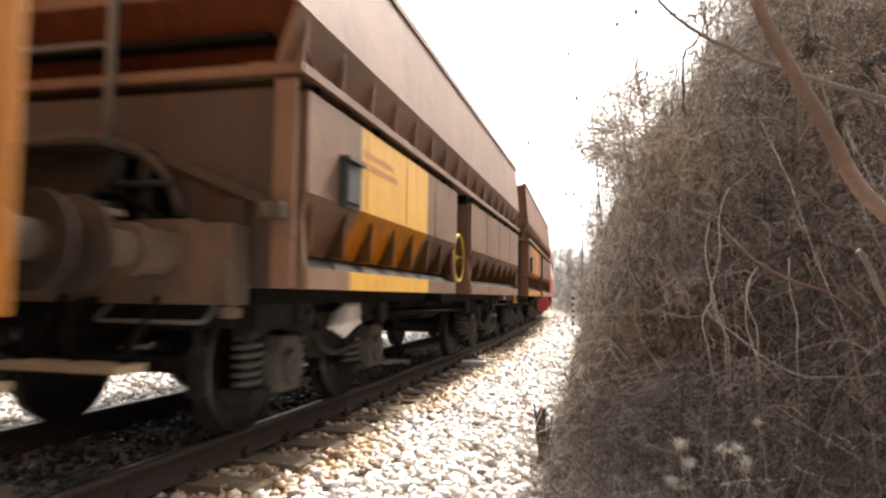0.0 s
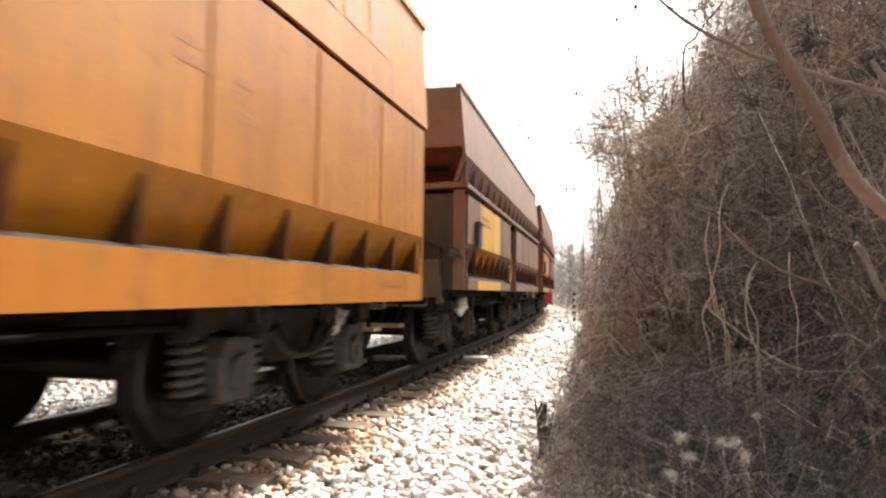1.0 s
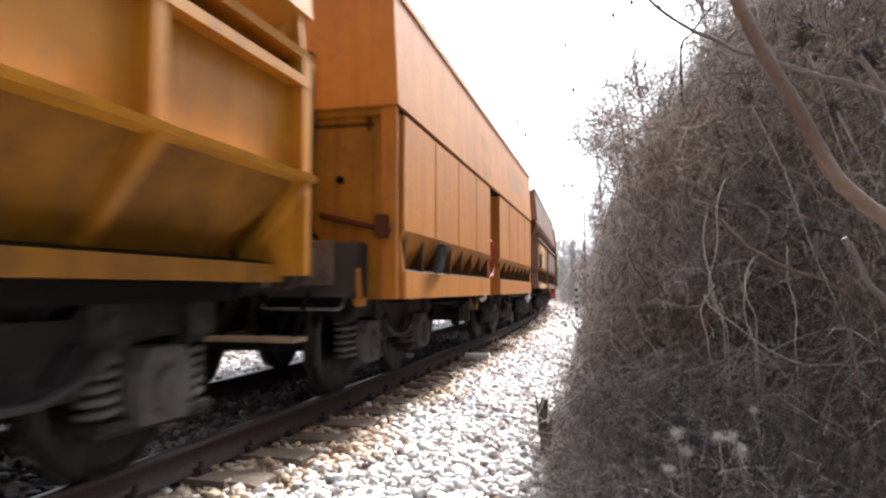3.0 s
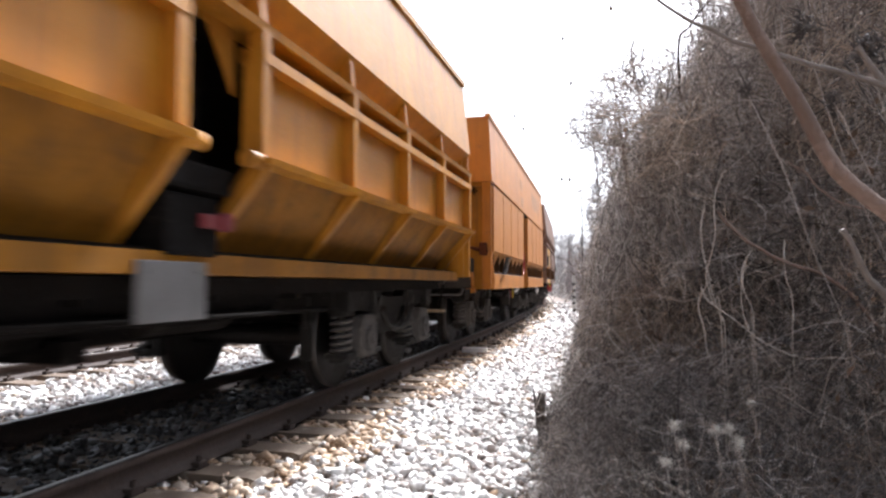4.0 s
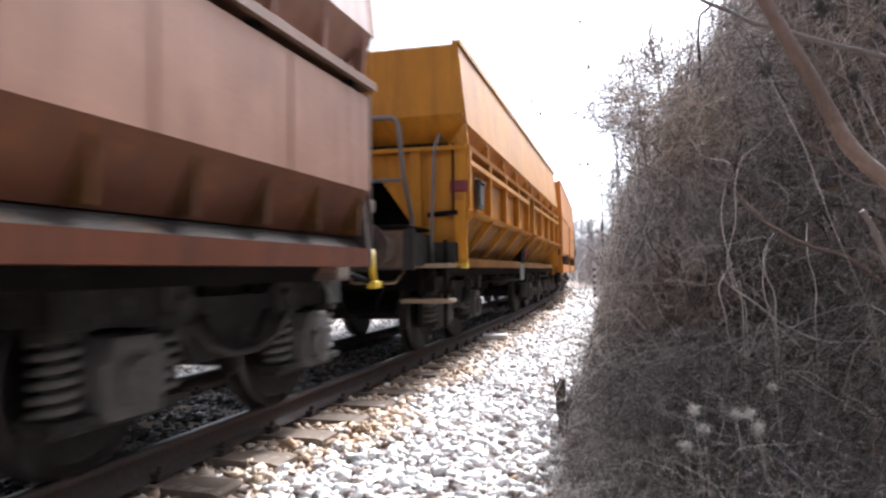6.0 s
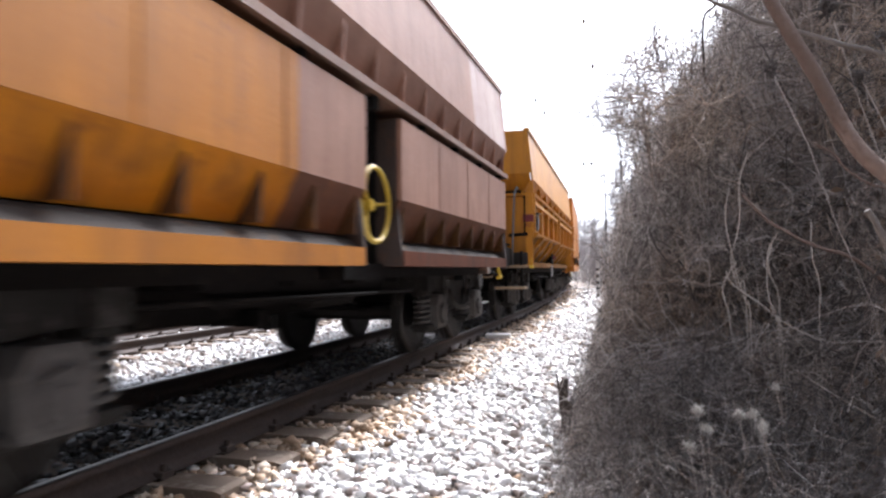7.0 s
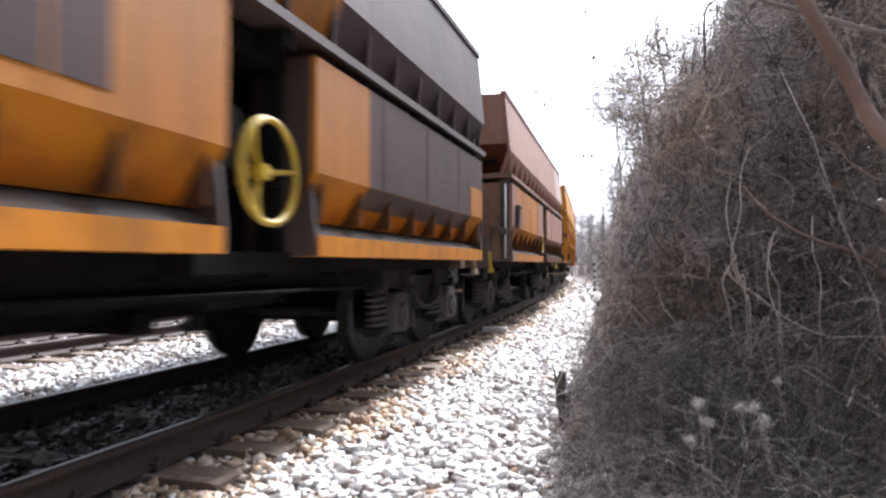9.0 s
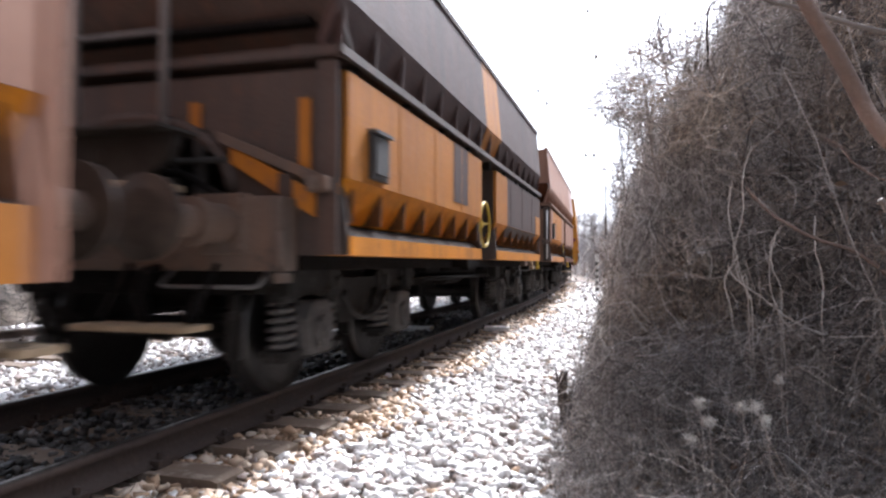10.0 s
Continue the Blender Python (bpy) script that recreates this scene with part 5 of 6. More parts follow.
    part("corner_plate", bm, YELLOW, car)
    bm = bmesh.new()
    box(bm, -0.50, 0.14, -1.44, -1.10, 1.42, 1.56, 0, 0.02)
    part("gap_beam", bm, UNDER, car)
    # dark filler set in the gap in place of its shaded inside
    bm = bmesh.new()
    box(bm, -0.43, 0.19, -1.2, -0.9, 1.0, 2.3)
    part("gap_dark_fill", bm, UNDER, car)
    # dark block added so that no sky shows through the wagon
    bm = bmesh.new()
    prism(bm, [(-2.6, 2.39), (2.6, 2.39), (1.8, 0.98), (-1.8, 0.98)], -0.88, 0.88, "y")
    part("dark_core", bm, UNDER, car)
    bm = bmesh.new()
    box(bm, -0.36, 0.06, -1.42, -1.2, 1.10, 1.40, 0, 0.02)
    part("release_box", bm, UNDER, car)
    bm = bmesh.new()
    disc(bm, (0.06, 0, 1.28), 0.05, -1.48, -1.4, "y", 14)
    box(bm, -0.12, 0.12, -1.46, -1.42, 1.24, 1.31, 0, 0.01)
    part("release_handle", bm, CRIMSON, car, "red release handle")
    label_box(car, -4.72, 1.52, 1.88)
    undergear(car, half, True)
    add_buffers(car, half + 0.2, 0.68, ends=(1,))
    add_buffers(car, half + 0.86, 0.60, ends=(-1,))
    add_bogie(car, -3.95)
    add_bogie(car, 3.85)
    lever(car, -half - 0.02, 1.50, 1.0)
    return car


yellow_car(27.9, 5.45)


def engine(s9, half=7.6):
    car = thing("locomotive", "red locomotive with a pale stripe at the head of the train", "locomotive")
    CARS.append((car, s9))
    bm = bmesh.new()
    prism(bm, [(-1.48, 1.0), (-1.48, 2.9), (-1.2, 3.5), (-0.6, 3.75), (0.6, 3.75), (1.2, 3.5), (1.48, 2.9), (1.48, 1.0)], -half, half, "x", 0, 0.04)
    part("body", bm, RED, car)
    bm = bmesh.new()
    for sg in (-1, 1):
        box(bm, -half + 0.1, half - 0.1, *sorted((sg * 1.482, sg * 1.487)), 1.95, 2.25)
    part("stripe", bm, WHITEPAINT, car, "pale band")
    for x in (-6.4, -2.4, 0.0, 2.4, 6.4):
        for sg in (-1, 1):
            bm = bmesh.new()
            box(bm, x - 0.4, x + 0.4, *sorted((sg * 1.483, sg * 1.495)), 2.35, 2.85, 0, 0.004)
            part("window", bm, BLACKPAINT, car, "dark side window")
    for e in (-1, 1):
        for y in (-0.7, 0.7):
            bm = bmesh.new()
            box(bm, *sorted((e * half, e * (half + 0.015))), y - 0.5, y + 0.5, 2.3, 2.95, 0, 0.004)
            part("windscreen", bm, BLACKPAINT, car, "dark windscreen")
        bm = bmesh.new()
        box(bm, *sorted((e * (half - 0.1), e * (half + 0.1))), -1.4, 1.4, 0.45, 1.05, 0, 0.03)
        part("pilot", bm, RED, car)
    bm = bmesh.new()
    box(bm, -half + 0.3, half - 0.3, -1.3, 1.3, 0.8, 1.0)
    box(bm, -1.6, 1.6, -1.1, 1.1, 0.4, 0.85, 0, 0.05)
    part("underframe", bm, UNDER, car)
    add_buffers(car, half + 0.1, 0.55)
    add_bogie(car, -4.6)
    add_bogie(car, 4.6)
    return car


engine(77.6)


# ---- undergrowth and trees ----
def twig_arrays(rng, base, way, length, r0, segs=4, wander=0.35, droop=0.0, sides=3, taper=0.35):
    """Many bent tapering stems at once: base (n, 3), way (n, 3), length (n), r0 (n)."""
    n = len(base)
    way = way / np.linalg.norm(way, axis=1, keepdims=True)
    pts, d = [base.copy()], way.copy()
    for i in range(segs):
        d = d + rng.normal(0, wander, (n, 3))
        d[:, 2] -= droop
        d /= np.linalg.norm(d, axis=1, keepdims=True)
        pts.append(pts[-1] + d * (length / segs)[:, None])
    pts = np.stack(pts, 1)
    tang = np.gradient(pts, axis=1)
    tang /= np.linalg.norm(tang, axis=2, keepdims=True) + 1e-9
    ref = np.where(np.abs(tang[:, :, 2:3]) < 0.8, np.array([0, 0, 1.0]), np.array([1.0, 0, 0]))
    u = np.cross(tang, ref)
    u /= np.linalg.norm(u, axis=2, keepdims=True) + 1e-9
    w = np.cross(tang, u)
    rad = r0[:, None] * np.linspace(1, taper, segs + 1)[None]
    ring = []
    for q in range(sides):
        a = 2 * math.pi * q / sides
        ring.append(pts + rad[:, :, None] * (math.cos(a) * u + math.sin(a) * w))
    v = np.stack(ring, 2).reshape(-1, 3)                       # stem, joint, side
    k = np.arange(n)[:, None, None] * ((segs + 1) * sides)
    i = np.arange(segs)[None, :, None] * sides
    q = np.arange(sides)[None, None, :]
    qn = (q + 1) % sides
    f = np.stack([k + i + q, k + i + qn, k + i + sides + qn, k + i + sides + q], -1).reshape(-1, 4)
    return v, f, pts


def join(sets):
    vs, fs, base = [], [], 0
    for v, f in sets:
        vs.append(v)
        fs.append(f + base)
        base += len(v)
    return np.concatenate(vs), np.concatenate(fs)


def edge_x(y):
    """Where the thicket begins beside the ballast."""
    a = np.arcsin(np.clip(y / (RC + 2.8), -1, 1))
    lat = np.interp(y, [0, 4, 11, 16, 20, 40], [3.12, 2.98, 2.97, 2.98, 3.0, 3.0])
    return -DC - RC + (RC + lat) * np.cos(a)


def thicket_height(x, y):
    """The thicket climbs away from the line and grows taller along it."""
    lump = 0.22 * np.sin(1.9 * y + 2.3 * x) + 0.18 * np.sin(4.1 * y - 3.3 * x + 1.0)
    h = np.clip(0.86 + 0.16 * y + 1.95 * x + lump * (0.5 + 0.06 * y), 0.15, 6.5) + 0.35
    h = np.where(y > 27, np.maximum(h, 2.4 + 0.035 * (y - 27) + lump), h)
    h = np.where(y < 9, np.minimum(h, 0.50 + 4.0 * np.clip(x - edge_x(y), 0, 9) + 0.2 * np.clip(y - 5, 0, 9)), h)      # a sloping face beside the ballast
    far = np.hypot(x, y)                                                 # only knee-high growth in a bay right by the camera, tall again beside it
    side = np.clip((x / np.maximum(y, 0.5) - 0.20) / 0.06, 0, 1)
    wave = 0.25 * np.sin(3.1 * x + 1.7 * y) + 0.2 * np.sin(5.3 * y - 2.0 * x)
    wall = np.clip((far - 4.25 + 1.0 * side + 0.6 * wave) / 1.1, 0, 1)
    return np.minimum(h, 0.74 + 0.10 * np.clip(lump, -0.3, 0.4) / 0.3 + 0.3 * np.clip((far - 3.0) / 1.3, 0, 1) + wall * 9)


def thicket(name, label, y0, y1, x1, n, size, radius, seed, mat, segs=4, fill=1.0, up=0.5, wander=0.4, loose=0.3, bias=1.25):
    rng = np.random.default_rng(seed)
    y = y0 + (y1 - y0) * rng.uniform(0, 1, n) ** 1.15
    xe = edge_x(y)
    x = xe + 0.02 + (x1 + 0.08 * y - xe) * rng.uniform(0, 1, n) ** bias
    h = thicket_height(x, y)
    z = -0.45 + (h + 0.1) * rng.uniform(0, 1, n) * fill
    way = rng.normal(0, 1, (n, 3)) + np.array([-0.15, -0.1, up])
    keep = (np.hypot(x, y) > 1.9) & (x > xe)
    base = np.stack([x, y, z], -1)[keep]
    way = way[keep]
    m = keep.sum()
    ln = size * rng.uniform(0.4, 1.5, m)
    rad = radius * rng.uniform(0.5, 1.5, m) * np.clip(base[:, 1] / 5, 0.45, 1.3)
    ln *= np.clip(base[:, 1] / 4, 0.6, 1.0)
    v, f, pts = twig_arrays(rng, base, way, ln, rad, segs, wander, 0.02)
    # leave out stems that would hang over the ballast, stand far out of the mass or reach the camera
    out = pts[:, :, 0] < edge_x(pts[:, :, 1]) - np.interp(pts[:, :, 1], [5, 9], [0.28, 0.16]) * rng.uniform(0, 1, (m, 1)) ** 2
    out |= pts[:, :, 2] + 0.45 > thicket_height(pts[:, :, 0], pts[:, :, 1]) * 1.08 + loose * rng.uniform(0, 1, (m, 1)) ** 2
    out |= np.hypot(pts[:, :, 0], pts[:, :, 1]) < 1.7
    ok = ~out.any(1)
    sides, joints = 3, segs + 1
    v = v.reshape(m, joints * sides, 3)[ok].reshape(-1, 3)
    f = f.reshape(m, -1, 4)[: ok.sum()].reshape(-1, 4)
    return tagged(link(name, array_mesh(name, v, f, [mat], smooth=True)), label, "undergrowth", kind="stuff")


thicket("thicket_twigs", "tangled bare grey-brown twigs of a winter thicket", 3.6, 9.5, 2.8, 44000, 0.42, 0.0027, 21, TWIG, 3, 1.0, 0.3, 0.5)
thicket("low_twigs", "knee-high tangle of bare twigs and dry stalks", 2.0, 5.4, 1.6, 5000, 0.30, 0.0020, 32, TWIG, 3, 1.0, 0.4, 0.5)
thicket("low_stalks", "darker stalks in the knee-high growth", 2.0, 5.6, 1.6, 14000, 0.28, 0.0024, 34, DARKTWIG, 3, 1.0, 0.5, 0.5)
thicket("thicket_twigs", "dense bare twigs along the line", 8.0, 20.0, 3.5, 18000, 0.6, 0.0042, 22, MIDTWIG, 3)
thicket("thicket_twigs", "bare scrub along the far part of the line", 18.0, 46.0, 6.0, 10000, 1.0, 0.009, 23, HAZETWIG, 3)
thicket("far_scrub", "scrub far along the outside of the curve, haze in its pale grey", 34.0, 95.0, 0.0, 7000, 1.5, 0.016, 29, HAZETWIG, 3)
# back growth: inner shade painted as dark stems
thicket("back_growth", "dense growth deep in the thicket, its shade in the dark colour", 2.8, 13.0, 4.6, 12000, 0.7, 0.0070, 30, DARKTWIG, 3, 0.68, 0.5, 0.4, 0.3, 0.45)
thicket("edge_brush", "low matted brush at the edge of the ballast", 1.9, 14.0, -0.3, 13000, 0.2, 0.0018, 27, TWIG, 3, 0.8, 0.6, 0.5)
thicket("thicket_canes", "upright bare canes in the thicket", 3.9, 16.0, 3.0, 4600, 1.3, 0.0048, 24, TWIG, 6, 0.75, 1.6, 0.26)
thicket("dry_stems", "dry brown grass stems in the undergrowth", 2.2, 14.0, 1.6, 4500, 0.36, 0.0022, 25, GRASS, 3, 0.5, 1.6, 0.25)
thicket("outer_twigs", "long thin twigs standing out of the thicket", 3.9, 15.0, 2.4, 7000, 0.75, 0.0030, 28, TWIG, 5, 1.12, 0.7, 0.3, 1.1)
thicket("pale_vines", "pale bare vine stems winding through the thicket", 4.0, 10.0, 2.2, 1300, 1.4, 0.0052, 26, PALETWIG, 9, 0.9, 0.7, 0.42)
thicket("pale_stalks", "short pale dry stalks in the low growth", 2.1, 5.2, 1.5, 900, 0.42, 0.0030, 33, PALETWIG, 5, 0.9, 0.4, 0.35)


def bank_scrub(name, label, n, seed):
    """Dark bare scrub on the cutting beyond the second track."""
    rng = np.random.default_rng(seed)
    s = rng.uniform(-6, 46, n)
    la = -9.6 - 4.5 * rng.uniform(0, 1, n)
    base = line_np(s, la, 0.0)
    base[:, 2] = -0.45 + np.clip((-la - 10.2) * 0.45, 0, 3) + rng.uniform(0, 1, n) ** 1.3 * 1.1
    v, f, _ = twig_arrays(rng, base, rng.normal(0, 1, (n, 3)) + np.array([0, 0, 0.7]), rng.uniform(0.5, 1.3, n), rng.uniform(0.006, 0.014, n), 3, 0.35)
    return tagged(link(name, array_mesh(name, v, f, [DARKTWIG], smooth=True)), label, "undergrowth", kind="stuff")


bank_scrub("bank_scrub", "dark bare scrub on the far bank", 14000, 35)


def dark_floor(name, label, n, seed):
    """Leaf litter and withered leaves under and in the thicket."""
    rng = np.random.default_rng(seed)
    y = 1.6 + 26 * rng.uniform(0, 1, n) ** 1.6
    xe = edge_x(y)
    x = xe - 0.05 + (2.6 + 0.08 * y - xe) * rng.uniform(0, 1, n) ** 1.2
    up = rng.uniform(0, 1, n) < 0.45
    z = np.where(up, -0.42 + rng.uniform(0, 1, n) ** 1.6 * thicket_height(x, y) * 0.75, -0.44 + rng.uniform(0, 0.09, n))
    s = rng.uniform(0.012, 0.032, n) * (1 + y * 0.05)
    a, b = rng.normal(0, 1, (n, 3)), rng.normal(0, 1, (n, 3))
    a /= np.linalg.norm(a, axis=1, keepdims=True)
    b -= a * (a * b).sum(1, keepdims=True)
    b /= np.linalg.norm(b, axis=1, keepdims=True)
    nn = np.cross(a, b)
    p = np.stack([x, y, z], -1)
    keep = np.hypot(x, y) > 1.7
    c = [p + a * s[:, None], p + b * (s * 0.5)[:, None] + nn * (s * 0.25)[:, None], p - a * s[:, None], p - b * (s * 0.5)[:, None] + nn * (s * 0.25)[:, None]]
    v = np.stack([q[keep] for q in c], 1).reshape(-1, 3)
    f = np.arange(len(v)).reshape(-1, 4)
    return tagged(link(name, array_mesh(name, v, f, [LEAF])), label, "leaves", kind="stuff")


dark_floor("leaf_litter", "withered brown leaves lying and caught in the thicket", 16000, 31)


def curve_points(pts, n=18):
    """A smooth path through a few places."""
    pts = [Vector(p) for p in pts]
    out = []
    for i in range(len(pts) - 1):
        p0, p1, p2, p3 = pts[max(i - 1, 0)], pts[i], pts[i + 1], pts[min(i + 2, len(pts) - 1)]
        for k in range(n):
            t = k / n
            out.append(0.5 * ((2 * p1) + (p2 - p0) * t + (2 * p0 - 5 * p1 + 4 * p2 - p3) * t * t + (3 * p1 - p0 - 3 * p2 + p3) * t ** 3))
    return out + [pts[-1]]


def near_branch(name, label, pts, r0, r1, mat, seed, twigs=0, spread=0.5, wobble=1.0):
    rng = random.Random(seed)
    path = curve_points(pts)
    for i, p in enumerate(path):
        w = noise.noise_vector(p * 9 + Vector((seed, 0, 0)))
        p += w * (r0 * 0.35 + 0.009 * wobble)
    bm = bmesh.new()
    tube(bm, path, r0, 10, 0, r1)
    for k in range(max(2, len(path) // 9)):
        i = rng.randrange(2, len(path) - 2)
        bmesh.ops.create_icosphere(bm, subdivisions=1, radius=r0 * rng.uniform(0.9, 1.25), matrix=Matrix.Translation(path[i]) @ Matrix.Diagonal((1, 1, 1.3, 1)))
    ob = tagged(part(name, bm, mat, None, smooth=True), label, "branch", "near bare branches")
    if twigs:
        nr = np.random.default_rng(seed)
        idx = nr.integers(2, len(path) - 1, twigs)
        base = np.array([path[i] for i in idx])
        way = nr.normal(0, 1, (twigs, 3)) + np.array([-0.5, 0.2, 0.2])
        for k in range(twigs):
            v, f, tips = twig_arrays(nr, base[k:k + 1], way[k:k + 1], spread * nr.uniform(0.3, 1.2, 1), np.array([0.0016]), 6, 0.3, 0.03)
            link("twig", array_mesh("twig", v, f, [mat], smooth=True), ob)
    return ob


# the arching branch close to the camera, the thinner one behind it, and a few pale stubs
near_branch("bare_branch", "thick arching brown branch close over the thicket",
            [(0.10, 0.87, 1.45), (0.129, 0.87, 1.376), (0.145, 0.87, 1.331), (0.162, 0.87, 1.293), (0.178, 0.87, 1.256), (0.192, 0.87, 1.220), (0.207, 0.87, 1.184), (0.224, 0.87, 1.148), (0.242, 0.87, 1.113), (0.262, 0.87, 1.085), (0.301, 0.87, 1.047), (0.346, 0.87, 1.011), (0.50, 0.95, 0.85), (0.70, 1.1, 0.4), (0.80, 1.2, -0.45)],
            0.0072, 0.0105, BARK, 41, wobble=0.35)
near_branch("bare_branch", "thin grey branch crossing behind the thick one",
            [(-0.03, 1.15, 1.57), (0.048, 1.15, 1.460), (0.110, 1.15, 1.403), (0.149, 1.15, 1.380), (0.183, 1.15, 1.358), (0.219, 1.15, 1.344), (0.266, 1.15, 1.322), (0.306, 1.15, 1.303), (0.346, 1.15, 1.289), (0.398, 1.15, 1.267), (0.494, 1.15, 1.210), (0.8, 1.4, 0.6), (0.95, 1.5, -0.45)],
            0.0026, 0.0052, GREYBARK, 42, 8, 0.2, wobble=0.3)
near_branch("bare_branch", "short pale broken stub in the thicket",
            [(0.372, 1.32, 1.055), (0.40, 1.335, 1.02), (0.43, 1.36, 0.975), (0.50, 1.42, 0.85), (0.62, 1.6, 0.3), (0.7, 1.7, -0.45)], 0.0055, 0.007, GREYBARK, 43)
near_branch("bare_branch", "pale forked stub at the side of the thicket",
            [(0.421, 1.35, 1.398), (0.431, 1.35, 1.376), (0.446, 1.35, 1.344), (0.465, 1.35, 1.309), (0.506, 1.35, 1.224), (0.70, 1.5, 0.6), (0.85, 1.6, -0.45)], 0.0045, 0.0085, GREYBARK, 44, wobble=0.3)
near_branch("bare_branch", "pale curled twig high in the thicket",
            [(0.570, 5.50, 2.786), (0.627, 5.50, 2.536), (0.653, 5.50, 2.445), (0.724, 5.50, 2.308), (0.770, 5.50, 2.230), (0.834, 5.50, 2.200), (1.0, 5.6, 1.6), (1.1, 5.7, -0.45)], 0.010, 0.007, PALETWIG, 48, wobble=0.5)
near_branch("bare_branch", "long thin brown twig hanging in the thicket",
            [(0.644, 3.00, 1.463), (0.716, 3.00, 1.418), (0.755, 3.00, 1.354), (0.835, 3.00, 1.290), (0.914, 3.00, 1.265), (1.050, 3.00, 1.222), (1.3, 3.1, 0.5), (1.4, 3.2, -0.45)], 0.0030, 0.0052, BARK, 49, 6, 0.2, wobble=0.4)
near_branch("bare_branch", "dark leaning stem in the top of the thicket",
            [(0.745, 5.20, 3.217), (0.633, 5.20, 3.060), (0.484, 5.20, 2.863), (0.403, 5.20, 2.721), (0.42, 5.25, 2.0), (0.45, 5.3, -0.45)], 0.004, 0.010, STUMPWOOD, 53, 14, 0.4, wobble=0.6)


def hanging_tips():
    """Thin twig ends with a few dead leaves against the sky."""
    rng = np.random.default_rng(51)
    starts = [(-0.25, 3.6, 2.75), (-0.12, 3.3, 2.6), (0.0, 3.8, 2.7), (-0.35, 5.0, 3.1), (-0.2, 5.5, 2.9), (0.05, 4.6, 2.8), (-0.05, 3.0, 2.35)]
    n = len(starts)
    v, f, _ = twig_arrays(rng, np.array(starts), np.array([(-0.25, 0.05, -1.0)] * n), rng.uniform(0.2, 0.5, n), np.full(n, 0.0012), 6, 0.15)
    tagged(link("hanging_twigs", array_mesh("hanging_twigs", v, f, [TWIG], smooth=True)), "fine hanging twig ends against the sky", "twig", kind="stuff")
    # withered leaves, each curled on its own hanging stalk
    for i, (x, y, z, r) in enumerate([(0.047, 4.0, 2.646, 0.020), (-0.059, 4.0, 2.58, 0.018), (-0.34, 4.0, 2.424, 0.014), (-0.293, 4.0, 2.153, 0.015), (-0.58, 4.0, 1.898, 0.013), (-0.631, 4.0, 1.977, 0.012), (-0.354, 4.0, 1.581, 0.012), (-0.308, 4.0, 1.579, 0.012)]):
        bm = bmesh.new()
        rows = []
        for a in np.linspace(-1, 1, 7):
            w = r * 0.62 * math.sqrt(max(0.03, 1 - a * a)) * rng.uniform(0.8, 1.15)
            rows.append([bm.verts.new((x + b * w, y + abs(b) * w * 0.7 + 0.3 * r * a * a, z + a * r)) for b in (-1, 0, 1)])
        for p, q in zip(rows, rows[1:]):
            for k in (0, 1):
                bm.faces.new((p[k], p[k + 1], q[k + 1], q[k]))
        bmesh.ops.solidify(bm, geom=bm.faces[:], thickness=0.0012)
        leaf = tagged(part("dead_leaf", bm, LEAF, None), "withered brown leaf hanging on a hair-thin stalk", "leaf", "dead leaves against the sky")
        sv, sf, _ = twig_arrays(rng, np.array([(x, y, z + r)]), np.array([(0.25, 0.1, 1.0)]), np.array([0.18]), np.array([0.0009]), 5, 0.2)
        link("stalk", array_mesh("stalk", sv, sf, [TWIG], smooth=True), leaf)


def dry_umbel(x, y, z, r, seed):
    """A dark clump of dry bracts."""
    rng = np.random.default_rng(seed)
    n = 90
    base = np.array([(x, y, z)]) + rng.normal(0, r * 0.4, (n, 3))
    v, f, _ = twig_arrays(rng, base, rng.normal(0, 1, (n, 3)), r * rng.uniform(0.4, 1.0, n), np.full(n, r * 0.10), 3, 0.4)
    head = tagged(link("dry_umbel", array_mesh("dry_umbel", v, f, [DARKTWIG], smooth=True)), "dark dry seed head on a thin stem", "seed head", "dark seed heads")
    sv, sf, _ = twig_arrays(rng, np.array([(x, y, z)]), np.array([(0.4, 0.3, -1.0)]), np.array([z + 0.5]), np.array([0.0024]), 7, 0.12)
    link("stem", array_mesh("stem", sv, sf, [TWIG], smooth=True), head)


for i, (x, y, z, r) in enumerate([(0.623, 2.6, 1.87, 0.05), (0.826, 2.6, 1.766, 0.06), (0.711, 2.6, 1.615, 0.03), (0.432, 2.6, 1.668, 0.028)]):
    dry_umbel(x, y, z, r, 90 + i)


